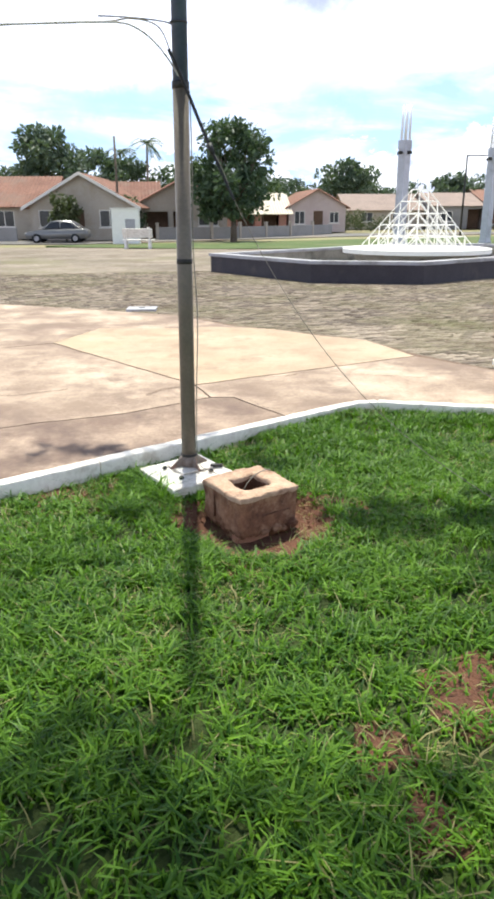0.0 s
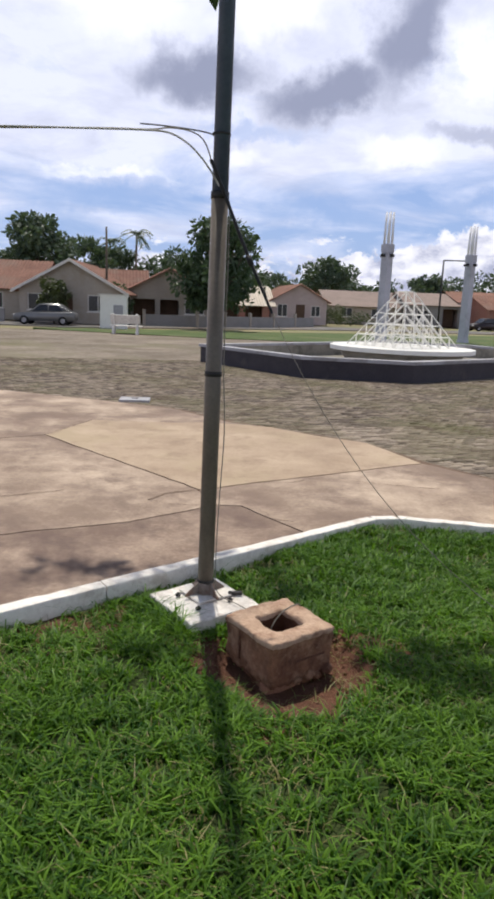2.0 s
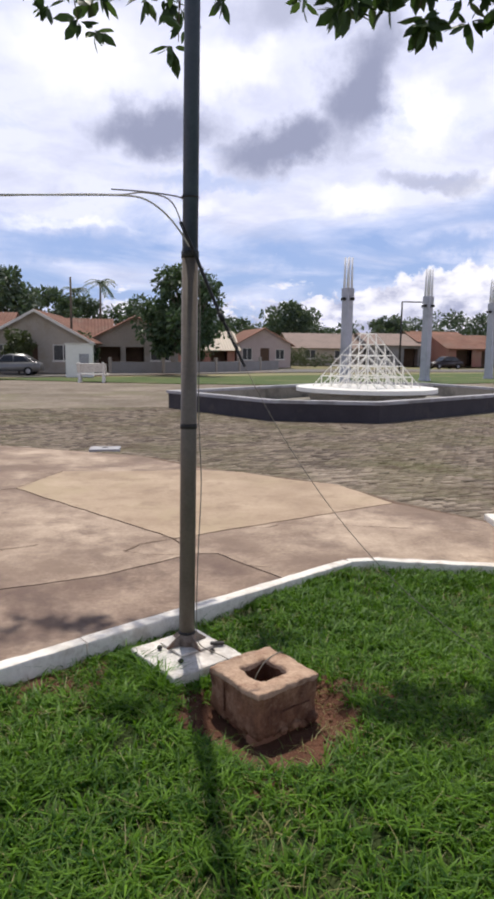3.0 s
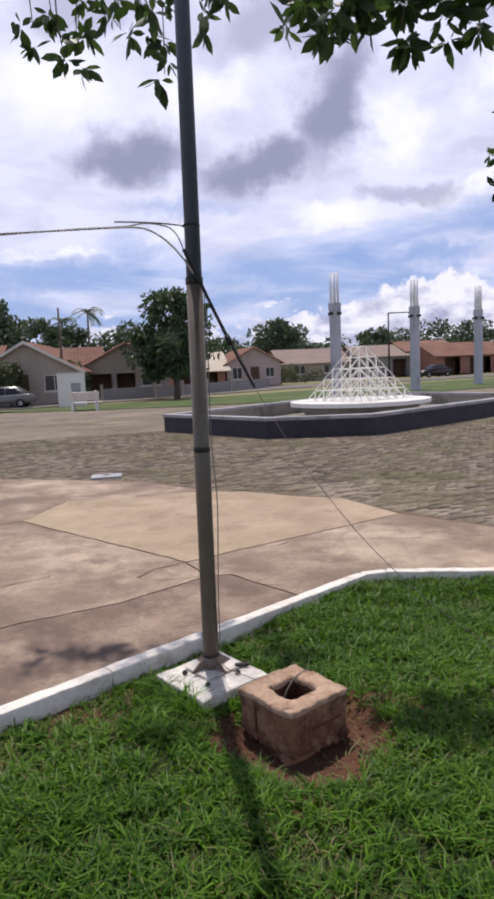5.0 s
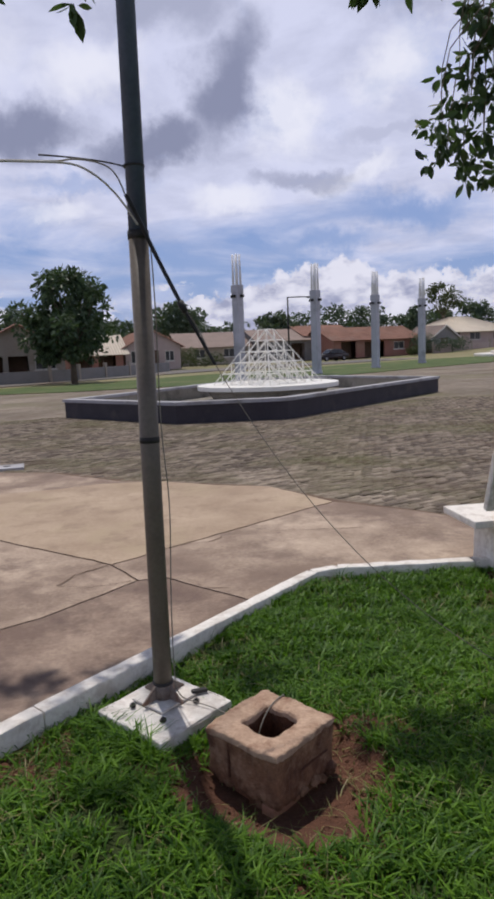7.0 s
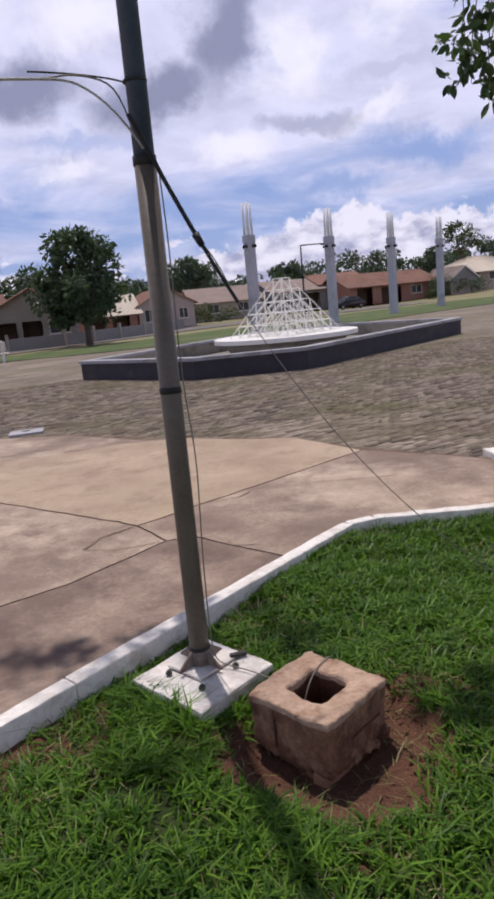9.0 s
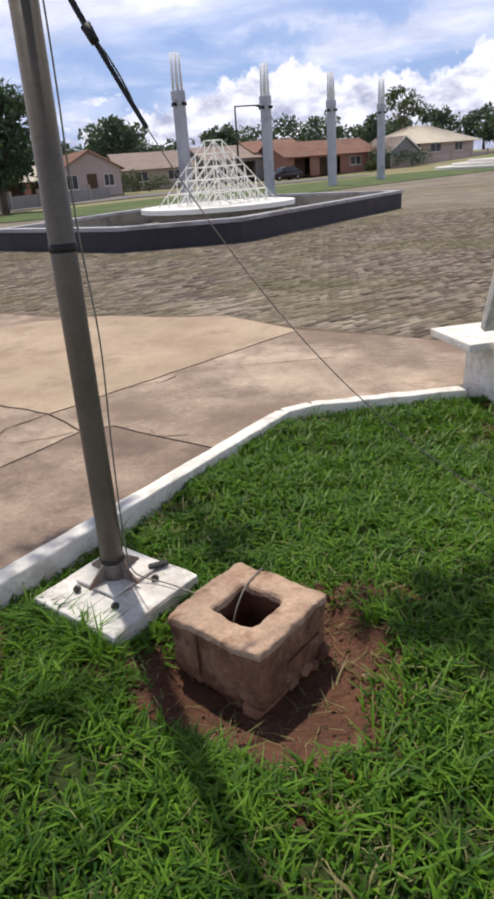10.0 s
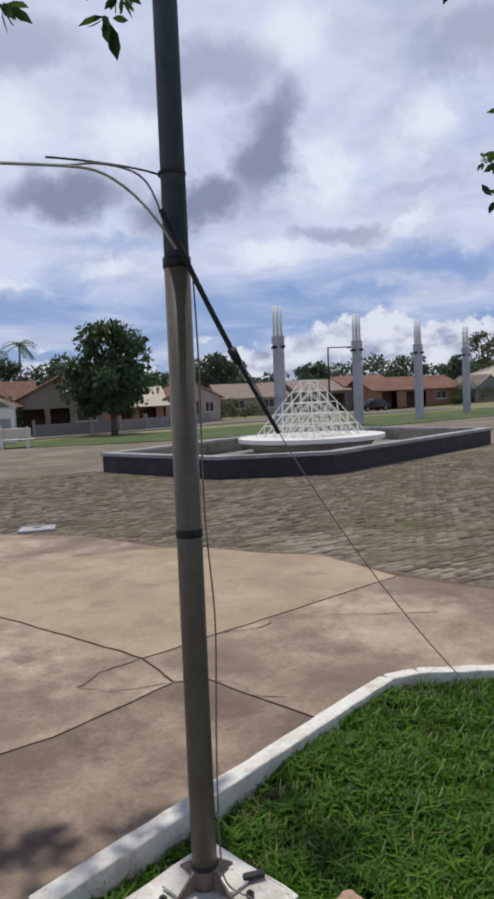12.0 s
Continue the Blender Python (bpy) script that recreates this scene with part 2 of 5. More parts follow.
M = {
    "ground": material("far_ground", ((0.16, 0.15, 0.07), (0.30, 0.25, 0.14)), 0.25, 9, 0.95, 0.3, stain=(0.10, 0.16, 0.04), stain_scale=0.12),
    "asphalt": material("street_asphalt", ((0.10, 0.095, 0.09), (0.19, 0.175, 0.16)), 0.5, 30, 0.9, 0.2, stain=(0.27, 0.20, 0.14), stain_scale=0.25),
    "paver": material("paver_concrete", ((0.10, 0.077, 0.059), (0.345, 0.283, 0.217)), 0.9, 55, 0.92, 0.5, island=0.40, obrand=0.40, stain=(0.125, 0.115, 0.055), stain_scale=0.45, stain_pos=(0.46, 0.66), stain2=((0.095, 0.064, 0.048), 0.9)),
    "paver_bed": material("sandy_moss_joint", ((0.09, 0.075, 0.045), (0.20, 0.17, 0.09)), 1.5, 60, 0.95, 0.5, stain=(0.09, 0.12, 0.03), stain_scale=0.6),
    "paver_far": material("far_paving", ((0.11, 0.086, 0.065), (0.295, 0.245, 0.188)), 0.35, 6, 0.93, 0.6, dist=0.03, fine_amt=0.45, span=(0.36, 0.64), stain=(0.14, 0.13, 0.06), stain_scale=0.16, stain2=((0.12, 0.09, 0.062), 0.5)),
    "slab": material("stained_concrete", ((0.23, 0.166, 0.122), (0.48, 0.374, 0.281)), 0.9, 30, 0.85, 0.3, fine_amt=0.2, span=(0.41, 0.60), stain=(0.20, 0.14, 0.105), stain_scale=0.55, stain_pos=(0.47, 0.62), stain2=((0.165, 0.115, 0.088), 1.3)),
    "slab_dark": material("dark_mottled_concrete", ((0.175, 0.12, 0.09), (0.40, 0.302, 0.225)), 1.2, 30, 0.87, 0.35, fine_amt=0.2, span=(0.40, 0.60), stain=(0.15, 0.102, 0.08), stain_scale=0.8, stain_pos=(0.45, 0.62), stain2=((0.128, 0.088, 0.07), 1.9)),
    "slab_new": material("smooth_tan_concrete", ((0.31, 0.224, 0.152), (0.44, 0.335, 0.235)), 0.7, 30, span=(0.4, 0.6), rough=0.8, bump=0.15, fine_amt=0.25, stain=(0.37, 0.285, 0.185), stain_scale=0.5, stain_pos=(0.5, 0.6), stain2=((0.26, 0.184, 0.128), 2.0)),
    "joint": material("dirt_in_joint", ((0.085, 0.055, 0.038), (0.19, 0.125, 0.085)), 4, 60, 0.95, 0.5),
    "white": material("white_limewash", ((0.62, 0.58, 0.52), (0.86, 0.82, 0.76)), 2.2, 28, 0.8, 0.4, fine_amt=0.5, stain=(0.45, 0.37, 0.29), stain_scale=3.0, stain_pos=(0.56, 0.78), stain2=((0.52, 0.46, 0.40), 9.0)),
    "rusty": material("rust_stained_steel", ((0.12, 0.085, 0.065), (0.34, 0.29, 0.25)), 14, 90, 0.75, 0.4, metal=0.15, stain=(0.17, 0.07, 0.035), stain_scale=12, stain_pos=(0.48, 0.66)),
    "soil": material("red_soil", ((0.050, 0.022, 0.014), (0.205, 0.095, 0.056)), 6, 70, 0.97, 1.0, dist=0.02),
    "turf": material("turf_soil", ((0.02, 0.035, 0.008), (0.055, 0.075, 0.018)), 3, 50, 0.97, 0.8, dist=0.02),
    "clay": material("weathered_cement_and_clay", ((0.125, 0.058, 0.032), (0.30, 0.155, 0.085)), 7, 60, 0.92, 0.8, fine_amt=0.5, stain=(0.10, 0.045, 0.027), stain_scale=5, stain_pos=(0.47, 0.62), stain2=((0.33, 0.20, 0.125), 9.0)),
    "cap": material("weathered_cement_cap", ((0.29, 0.18, 0.12), (0.57, 0.41, 0.29)), 7, 60, 0.9, 0.6, fine_amt=0.45, stain=(0.19, 0.095, 0.055), stain_scale=5, stain_pos=(0.50, 0.66)),
    "brick": material("red_clay_brick", ((0.20, 0.085, 0.05), (0.42, 0.22, 0.14)), 9, 80, 0.92, 0.6, obrand=0.3),
    "galv": material("painted_steel_pole", ((0.095, 0.078, 0.062), (0.19, 0.16, 0.128)), 3, 50, 0.45, 0.12, metal=0.0, fine_amt=0.35, stain=(0.17, 0.125, 0.095), stain_scale=2.0, stain_pos=(0.55, 0.8)),
    # upper shaft: the blue of reflected sky is put into the base colour
    "galv_up": material("sky_tinted_steel_pole", ((0.065, 0.08, 0.12), (0.12, 0.145, 0.205)), 3, 50, 0.45, 0.1, metal=0.0, fine_amt=0.35),
    "dark_steel": material("dark_steel", ((0.02, 0.02, 0.022), (0.06, 0.055, 0.05)), 12, 60, 0.6, 0.2, metal=0.3),
    "black": material("black_rubber", ((0.012, 0.012, 0.014), (0.03, 0.03, 0.032)), 12, 80, 0.55, 0.1),
    "wire": material("grey_cable", ((0.16, 0.14, 0.11), (0.28, 0.25, 0.21)), 12, 80, 0.6, 0.0),
    "wire_light": material("pale_cable", ((0.42, 0.40, 0.36), (0.58, 0.55, 0.5)), 12, 80, 0.6, 0.0),
    "navy": material("dark_slate_paint", ((0.03, 0.027, 0.034), (0.062, 0.054, 0.062)), 2, 30, 0.7, 0.25, stain=(0.10, 0.085, 0.075), stain_scale=1.4, stain_pos=(0.55, 0.8)),
    "coping": material("grey_coping", ((0.28, 0.27, 0.29), (0.46, 0.45, 0.46)), 1.6, 25, 0.8, 0.3, stain=(0.20, 0.19, 0.18), stain_scale=1.0),
    "basin_in": material("stained_basin_plaster", ((0.20, 0.18, 0.15), (0.38, 0.35, 0.30)), 1.2, 20, 0.85, 0.3, stain=(0.12, 0.11, 0.09), stain_scale=0.9),
    "water": material("shallow_dirty_water", ((0.05, 0.055, 0.045), (0.09, 0.09, 0.07)), 0.6, 6, 0.12, 0.05, spec=0.5),
    "frame_white": material("white_painted_tube", ((0.70, 0.68, 0.62), (0.84, 0.82, 0.77)), 4, 30, 0.5, 0.0),
    "pillar": material("grey_rendered_concrete", ((0.40, 0.40, 0.45), (0.56, 0.56, 0.61)), 0.9, 18, 0.85, 0.2, stain=(0.33, 0.33, 0.36), stain_scale=0.8),
    "rebar": material("white_tube_light", ((0.72, 0.72, 0.74), (0.82, 0.82, 0.84)), 3, 30, 0.5, 0.0),
    "roof": material("clay_roof_tiles", ((0.17, 0.085, 0.062), (0.35, 0.19, 0.135)), 0.6, 6, 0.9, 0.4, dist=0.03, island=0.25, obrand=0.2, stain=(0.20, 0.13, 0.10), stain_scale=0.5),
    "roof_pale": material("pale_roof_tiles", ((0.52, 0.45, 0.36), (0.70, 0.62, 0.50)), 0.6, 6, 0.85, 0.3, dist=0.03, island=0.15),
    "roof_grey": material("weathered_roof_tiles", ((0.19, 0.15, 0.13), (0.34, 0.26, 0.22)), 0.6, 6, 0.9, 0.4, dist=0.03, island=0.2),
    "wall_beige": material("beige_render", ((0.31, 0.27, 0.225), (0.44, 0.39, 0.33)), 0.5, 12, 0.9, 0.15, stain=(0.32, 0.27, 0.21), stain_scale=0.6),
    "wall_pink": material("pale_pink_render", ((0.40, 0.31, 0.29), (0.54, 0.44, 0.41)), 0.5, 12, 0.9, 0.15, stain=(0.40, 0.32, 0.28), stain_scale=0.6),
    "wall_grey": material("grey_render", ((0.20, 0.19, 0.185), (0.31, 0.30, 0.29)), 0.5, 12, 0.9, 0.15, stain=(0.22, 0.21, 0.20), stain_scale=0.6),
    "wall_red": material("red_brick_render", ((0.25, 0.11, 0.085), (0.40, 0.20, 0.155)), 0.5, 12, 0.9, 0.15, stain=(0.30, 0.2, 0.15), stain_scale=0.6),
    "wood": material("dark_wood", ((0.06, 0.035, 0.02), (0.14, 0.08, 0.05)), 2, 30, 0.7, 0.2),
    "glass": material("dark_window_glass", ((0.02, 0.022, 0.025), (0.05, 0.05, 0.055)), 2, 10, 0.12, 0.0, spec=0.5),
    "trim": material("pale_trim", ((0.58, 0.55, 0.50), (0.72, 0.69, 0.64)), 1, 20, 0.75, 0.1),
    "bark": material("grey_bark", ((0.07, 0.055, 0.04), (0.18, 0.145, 0.11)), 3, 25, 0.95, 0.7, dist=0.02),
    "car_grey": material("grey_car_paint", ((0.14, 0.14, 0.145), (0.20, 0.20, 0.205)), 1, 30, 0.3, 0.0, metal=0.4, spec=0.5),
    "car_dark": material("dark_car_paint", ((0.025, 0.02, 0.022), (0.05, 0.035, 0.035)), 1, 30, 0.3, 0.0, metal=0.3, spec=0.5),
    "tyre": material("tyre_rubber", ((0.015, 0.015, 0.016), (0.03, 0.03, 0.03)), 8, 50, 0.8, 0.2),
    "shell": material("dark_grey_shell", ((0.29, 0.29, 0.30), (0.42, 0.41, 0.42)), 0.7, 14, 0.8, 0.2, stain=(0.27, 0.21, 0.18), stain_scale=0.5),
    # mango leaves a little pale: some air haze is put into the colour
    "leaf_big": leaf_material("hazed_mango_leaf", (0.03, 0.055, 0.032), (0.095, 0.14, 0.07), 0.25),
    "leaf_near": leaf_material("broad_leaf", (0.028, 0.052, 0.026), (0.078, 0.128, 0.052), 0.36),
    # far crowns paler and bluer: distance haze is painted into the leaf colour
    "leaf_haze": leaf_material("hazed_distant_foliage", (0.05, 0.078, 0.058), (0.12, 0.16, 0.10), 0.25),
    "leaf_olive": leaf_material("olive_foliage", (0.045, 0.06, 0.025), (0.11, 0.13, 0.05), 0.25),
    "grass": leaf_material("grass_blade", (0.015, 0.066, 0.005), (0.172, 0.325, 0.023), 0.38),
    "verge": material("short_far_grass", ((0.035, 0.07, 0.016), (0.11, 0.14, 0.04)), 0.5, 12, 0.95, 0.5, stain=(0.17, 0.15, 0.075), stain_scale=0.3, stain_pos=(0.52, 0.72)),
    "grass_dry": leaf_material("dry_grass_blade", (0.16, 0.15, 0.05), (0.34, 0.30, 0.13), 0.3),
}


# ---------------------------------------------------------------- building helpers
def mesh_of(bm, name, mat, smooth=False):
    me = bpy.data.meshes.new(name)
    bm.to_mesh(me)
    bm.free()
    for m in (mat if isinstance(mat, (list, tuple)) else (mat,)):
        me.materials.append(m)
    if smooth:
        me.polygons.foreach_set("use_smooth", [True] * len(me.polygons))
    return me


def part(name, bm, mat, parent, label="", smooth=False):
    """One mesh object from a bmesh (or a mesh), under a thing or a part."""
    me = bm if isinstance(bm, bpy.types.Mesh) else mesh_of(bm, name, mat, smooth)
    ob = new(name, me)
    ob.parent = parent
    if label:
        tagged(ob, label)
    return ob


def thing(name, label, category, m=None, group="", kind=""):
    ob = new(name)
    ob.empty_display_size = 0.2
    if m is not None:
        ob.matrix_world = m
    return tagged(ob, label, category, group, kind)


def box(bm, lo, hi, bevel=0.0, m=None):
    c = [(a + b) / 2 for a, b in zip(lo, hi)]
    s = [abs(b - a) for a, b in zip(lo, hi)]
    r = bmesh.ops.create_cube(bm, size=1)
    vs = r["verts"]
    bmesh.ops.scale(bm, vec=s, verts=vs)
    bmesh.ops.translate(bm, vec=c, verts=vs)
    if m is not None:
        bmesh.ops.transform(bm, matrix=m, verts=vs)
    if bevel:
        es = list({e for v in vs for e in v.link_edges})
        bmesh.ops.bevel(bm, geom=es, offset=bevel, segments=2, affect="EDGES", profile=0.6)
    return bm


def boxed(lo, hi, bevel=0.0, m=None):
    return box(bmesh.new(), lo, hi, bevel, m)


def cyl(bm, p, q, r1, r2=None, seg=12, caps=True):
    """A cylinder or cone from p to q."""
    p, q = Vector(p), Vector(q)
    d = q - p
    m = Matrix.Translation((p + q) / 2) @ d.to_track_quat("Z", "Y").to_matrix().to_4x4()
    bmesh.ops.create_cone(bm, cap_ends=caps, segments=seg, radius1=r1, radius2=r1 if r2 is None else r2, depth=d.length, matrix=m)
    return bm


def cyled(p, q, r1, r2=None, seg=12):
    return cyl(bmesh.new(), p, q, r1, r2, seg)


def prism(pts, z0, z1, bevel=0.0):
    """An upright prism over a plan outline."""
    bm = bmesh.new()
    lo = [bm.verts.new((x, y, z0)) for x, y in pts]
    hi = [bm.verts.new((x, y, z1)) for x, y in pts]
    n = len(pts)
    bm.faces.new(hi)
    bm.faces.new(lo[::-1])
    for i in range(n):
        bm.faces.new((lo[i], lo[(i + 1) % n], hi[(i + 1) % n], hi[i]))
    bmesh.ops.recalc_face_normals(bm, faces=bm.faces)
    if bevel:
        es = [e for e in bm.edges if e.verts[0].co.z == z1 and e.verts[1].co.z == z1]
        bmesh.ops.bevel(bm, geom=es, offset=bevel, segments=2, affect="EDGES", profile=0.6)
    return bm


def tube(name, pts, radius, mat, parent, label="", res=4, cyclic=False):
    """A round cable or bent bar along points, as a mesh."""
    cu = bpy.data.curves.new(name, "CURVE")
    cu.dimensions = "3D"
    cu.bevel_depth = radius
    cu.bevel_resolution = 2
    sp = cu.splines.new("NURBS")
    sp.points.add(len(pts) - 1)
    for p, c in zip(sp.points, pts):
        p.co = (*c, 1)
    sp.use_endpoint_u = True
    sp.order_u = min(4, len(pts))
    sp.resolution_u = res
    cu.use_fill_caps = True
    tmp = bpy.data.objects.new(name, cu)
    me = bpy.data.meshes.new_from_object(tmp)
    bpy.data.objects.remove(tmp)
    me.name = name
    me.materials.clear()
    me.materials.append(mat)
    me.polygons.foreach_set("use_smooth", [True] * len(me.polygons))
    ob = new(name, me)
    if parent:
        ob.parent = parent
    if label:
        tagged(ob, label)
    return ob


def fast_mesh(name, verts, faces, mat):
    """A mesh from numpy arrays of vertices and equal-sized faces."""
    me = bpy.data.meshes.new(name)
    n, k = faces.shape
    me.vertices.add(len(verts))
    me.vertices.foreach_set("co", verts.astype(np.float32).ravel())
    me.loops.add(n * k)
    me.loops.foreach_set("vertex_index", faces.astype(np.int32).ravel())
    me.polygons.add(n)
    me.polygons.foreach_set("loop_start", np.arange(0, n * k, k, dtype=np.int32))
    me.polygons.foreach_set("loop_total", np.full(n, k, dtype=np.int32))
    me.update(calc_edges=True)
    me.materials.append(mat)
    return me


def rough_edges(bm, amount, scale, seed=0):
    off = Vector((seed * 7.3, seed * 3.1, seed * 1.7))
    for v in bm.verts:
        v.co += noise.noise_vector(v.co * scale + off) * amount
    return bm


def inside(px, py, poly):
    """Which of the points lie inside a plan outline."""
    r = np.zeros(len(px), bool)
    n = len(poly)
    for i in range(n):
        (x1, y1), (x2, y2) = poly[i], poly[(i + 1) % n]
        c = (y1 > py) != (y2 > py)
        r ^= c & (px < (x2 - x1) * (py - y1) / ((y2 - y1) or 1e-9) + x1)
    return r


# ---------------------------------------------------------------- ground, street, plaza
CURB = [(-14.0, -11.59), (1.28, 1.60), (1.50, 1.655), (2.6, 1.50), (14.0, 0.95)]      # the kerb's middle line
LAWN_Z = -0.04


def rise(x, y):
    """The land climbs a little beyond the plaza to the east."""
    a = min(1.0, max(0.0, (x - 24) / 40)) * min(1.0, max(0.0, (y - 50) / 45))
    return 1.7 * a * a * (3 - 2 * a)


def ground():
    bm = bmesh.new()
    xs = [-2500, -600, -200, -90] + list(range(-60, 121, 6)) + [180, 400, 900, 2500]
    ys = [-2500, -600, -150, -60, -30, -12, 0, 12] + list(range(24, 151, 6)) + [200, 400, 900, 2600]
    v = [[bm.verts.new((x, y, -0.60 if abs(x) <= 12 and -13 < y < 1 else -0.10 + rise(x, y))) for x in xs] for y in ys]
    for j in range(len(ys) - 1):
        for i in range(len(xs) - 1):
            bm.faces.new((v[j][i], v[j][i + 1], v[j + 1][i + 1], v[j + 1][i]))
    tagged(part("ground", bm, M["ground"], None, "dry grassy earth round the town square", True), category="ground", kind="structure")


def flat_sheet(name, pts, z0, z1, mat, label, category):
    return tagged(part(name, prism(pts, z0, z1), mat, None, label), category=category, kind="structure")


ground()
# paved square: sandy bed with pavers on it
pavement = flat_sheet("pavement", [(-40, -12), (-14.5, -12), (-4.66, -3.45), (1.28, 1.68), (1.52, 1.78), (14, 1.33), (40, 0.4), (60, 40), (34, 50), (8, 33.5), (-3.5, 33.2), (-11.3, 35.2), (-40, 36)], -0.3, -0.012, M["paver_far"], "worn block paving of the town square", "paving")
road = flat_sheet("road", [(-80, 40.5), (-13, 41.0), (6, 58), (40, 72), (110, 84), (110, 92), (38, 79), (2, 65), (-16, 47.2), (-80, 46.5)], -0.3, -0.03, M["asphalt"], "dusty street between the square and the houses", "road")
verge = flat_sheet("verge", [(-11.3, 35.2), (-3.5, 33.3), (8, 33.6), (34, 50.2), (60, 60), (60, 66), (34, 64), (8, 50), (-4, 42), (-11, 39.5), (-14, 37)], -0.3, 0.02, M["verge"], "grass strip along the square", "grass strip")
def blades(name, label, n, region, height, width, mat, seed, z, thin=None, lean=0.6, bend=0.4, tuft=1):
    """A field of bent grass blades. thin(x, y) gives the share kept."""
    rng = np.random.default_rng(seed)
    x0, y0, x1, y1 = region
    if tuft > 1:
        m = n // tuft
        cx, cy = rng.uniform(x0, x1, m), rng.uniform(y0, y1, m)
        x = np.repeat(cx, tuft) + rng.normal(0, 0.019, m * tuft)
        y = np.repeat(cy, tuft) + rng.normal(0, 0.022, m * tuft)
        th = np.repeat(rng.uniform(0.65, 1.35, m), tuft)
        n = m * tuft
    else:
        x, y, th = rng.uniform(x0, x1, n), rng.uniform(y0, y1, n), np.ones(n)
    if thin is not None:
        k = rng.random(n) < thin(x, y)
        x, y, th = x[k], y[k], th[k]
    n = len(x)
    h = height * rng.uniform(0.5, 1.2, n) * th
    w = width * rng.uniform(0.6, 1.3, n)
    a = rng.uniform(0, 2 * np.pi, n)
    l = rng.uniform(0.15, lean, n) * h
    fx, fy = np.cos(a), np.sin(a)
    sx, sy = -fy * w / 2, fx * w / 2
    V = np.zeros((n, 5, 3))
    z = lawn_h(x, y) - 0.004 if z is None else np.full(n, z)
    V[:, 0] = np.stack([x - sx, y - sy, z], 1)
    V[:, 1] = np.stack([x + sx, y + sy, z], 1)
    mx, my = x + fx * l * bend, y + fy * l * bend
    V[:, 2] = np.stack([mx + sx * 0.85, my + sy * 0.85, z + h * 0.6], 1)
    V[:, 3] = np.stack([mx - sx * 0.85, my - sy * 0.85, z + h * 0.6], 1)
    V[:, 4] = np.stack([x + fx * l * 1.5, y + fy * l * 1.5, z + h * rng.uniform(0.75, 1.0, n)], 1)
    base = (np.arange(n) * 5)[:, None]
    F = np.concatenate([base + np.array([[0, 1, 2]]), base + np.array([[0, 2, 3]]), base + np.array([[3, 2, 4]])])
    ob = new(name, fast_mesh(name, V.reshape(-1, 3), F, mat))
    return tagged(ob, label, "grass", kind="stuff")


# lawn: turf soil, bare patches, blades
lawn_outline = [(-14.0, -11.62), (1.30, 1.58), (1.5, 1.61), (2.6, 1.46), (14.0, 0.91), (14, -16), (-14, -16)]


def lawn_h(x, y):
    """Height of the turf: uneven, with a shallow pit round the junction box."""
    d = np.hypot(x - 0.53, y + 0.69)
    pit = np.clip(1 - (d / 0.46) ** 4, 0, 1)
    d = np.minimum((x - 1.28) * 0.654 - (y - 1.60) * 0.757, 1.62 - y)
    bank_up = 0.055 * np.exp(-(np.maximum(d, 0) / 0.55) ** 2) * np.clip((x - 0.15) / 0.7, 0, 1)
    return LAWN_Z + bank_up + 0.012 * np.sin(2.1 * x + 0.7) * np.sin(1.7 * y) + 0.006 * np.sin(6.3 * x) * np.sin(5.1 * y + 1) - 0.09 * pit


def lawn_sheet():
    xs = np.concatenate([np.arange(-14, -3.0, 0.2), np.arange(-3.0, 4.0, 0.07), np.arange(4.2, 14.1, 0.35)])
    ys = np.concatenate([np.arange(-16, -4.6, 0.2), np.arange(-4.6, 1.8, 0.07)])
    X, Y = np.meshgrid(xs, ys)
    V = np.stack([X.ravel(), Y.ravel(), lawn_h(X, Y).ravel()], 1)
    nx, ny = len(xs), len(ys)
    i, j = np.meshgrid(np.arange(nx - 1), np.arange(ny - 1))
    q = (j * nx + i).ravel()
    F = np.stack([q, q + 1, q + nx + 1, q + nx], 1)
    c = V[F].mean(1)
    F = F[inside(c[:, 0], c[:, 1], [(-14.0, -11.59), (1.40, 1.66), (2.6, 1.50), (14.0, 0.95), (14, -16), (-14, -16)])]
    ob = new("lawn", fast_mesh("lawn", V, F, M["turf"]))
    tagged(ob, "dark turf soil under the lawn", "lawn", kind="structure")


lawn_sheet()
BARE = [(0.53, -0.69, 0.455, 1.0), (1.40, -2.25, 0.15, 0.75), (1.03, -2.52, 0.09, 0.7), (1.15, -2.82, 0.09, 0.8), (2.95, 1.12, 0.36, 0.9), (-0.75, -0.32, 0.28, 0.55), (1.7, -2.1, 0.2, 0.5), (-1.4, -1.0, 0.3, 0.5)]


WAVES = [(random.Random(k).uniform(0, 6.28), 2.0 + 1.9 * k ** 1.2, k * 2.3) for k in range(9)]


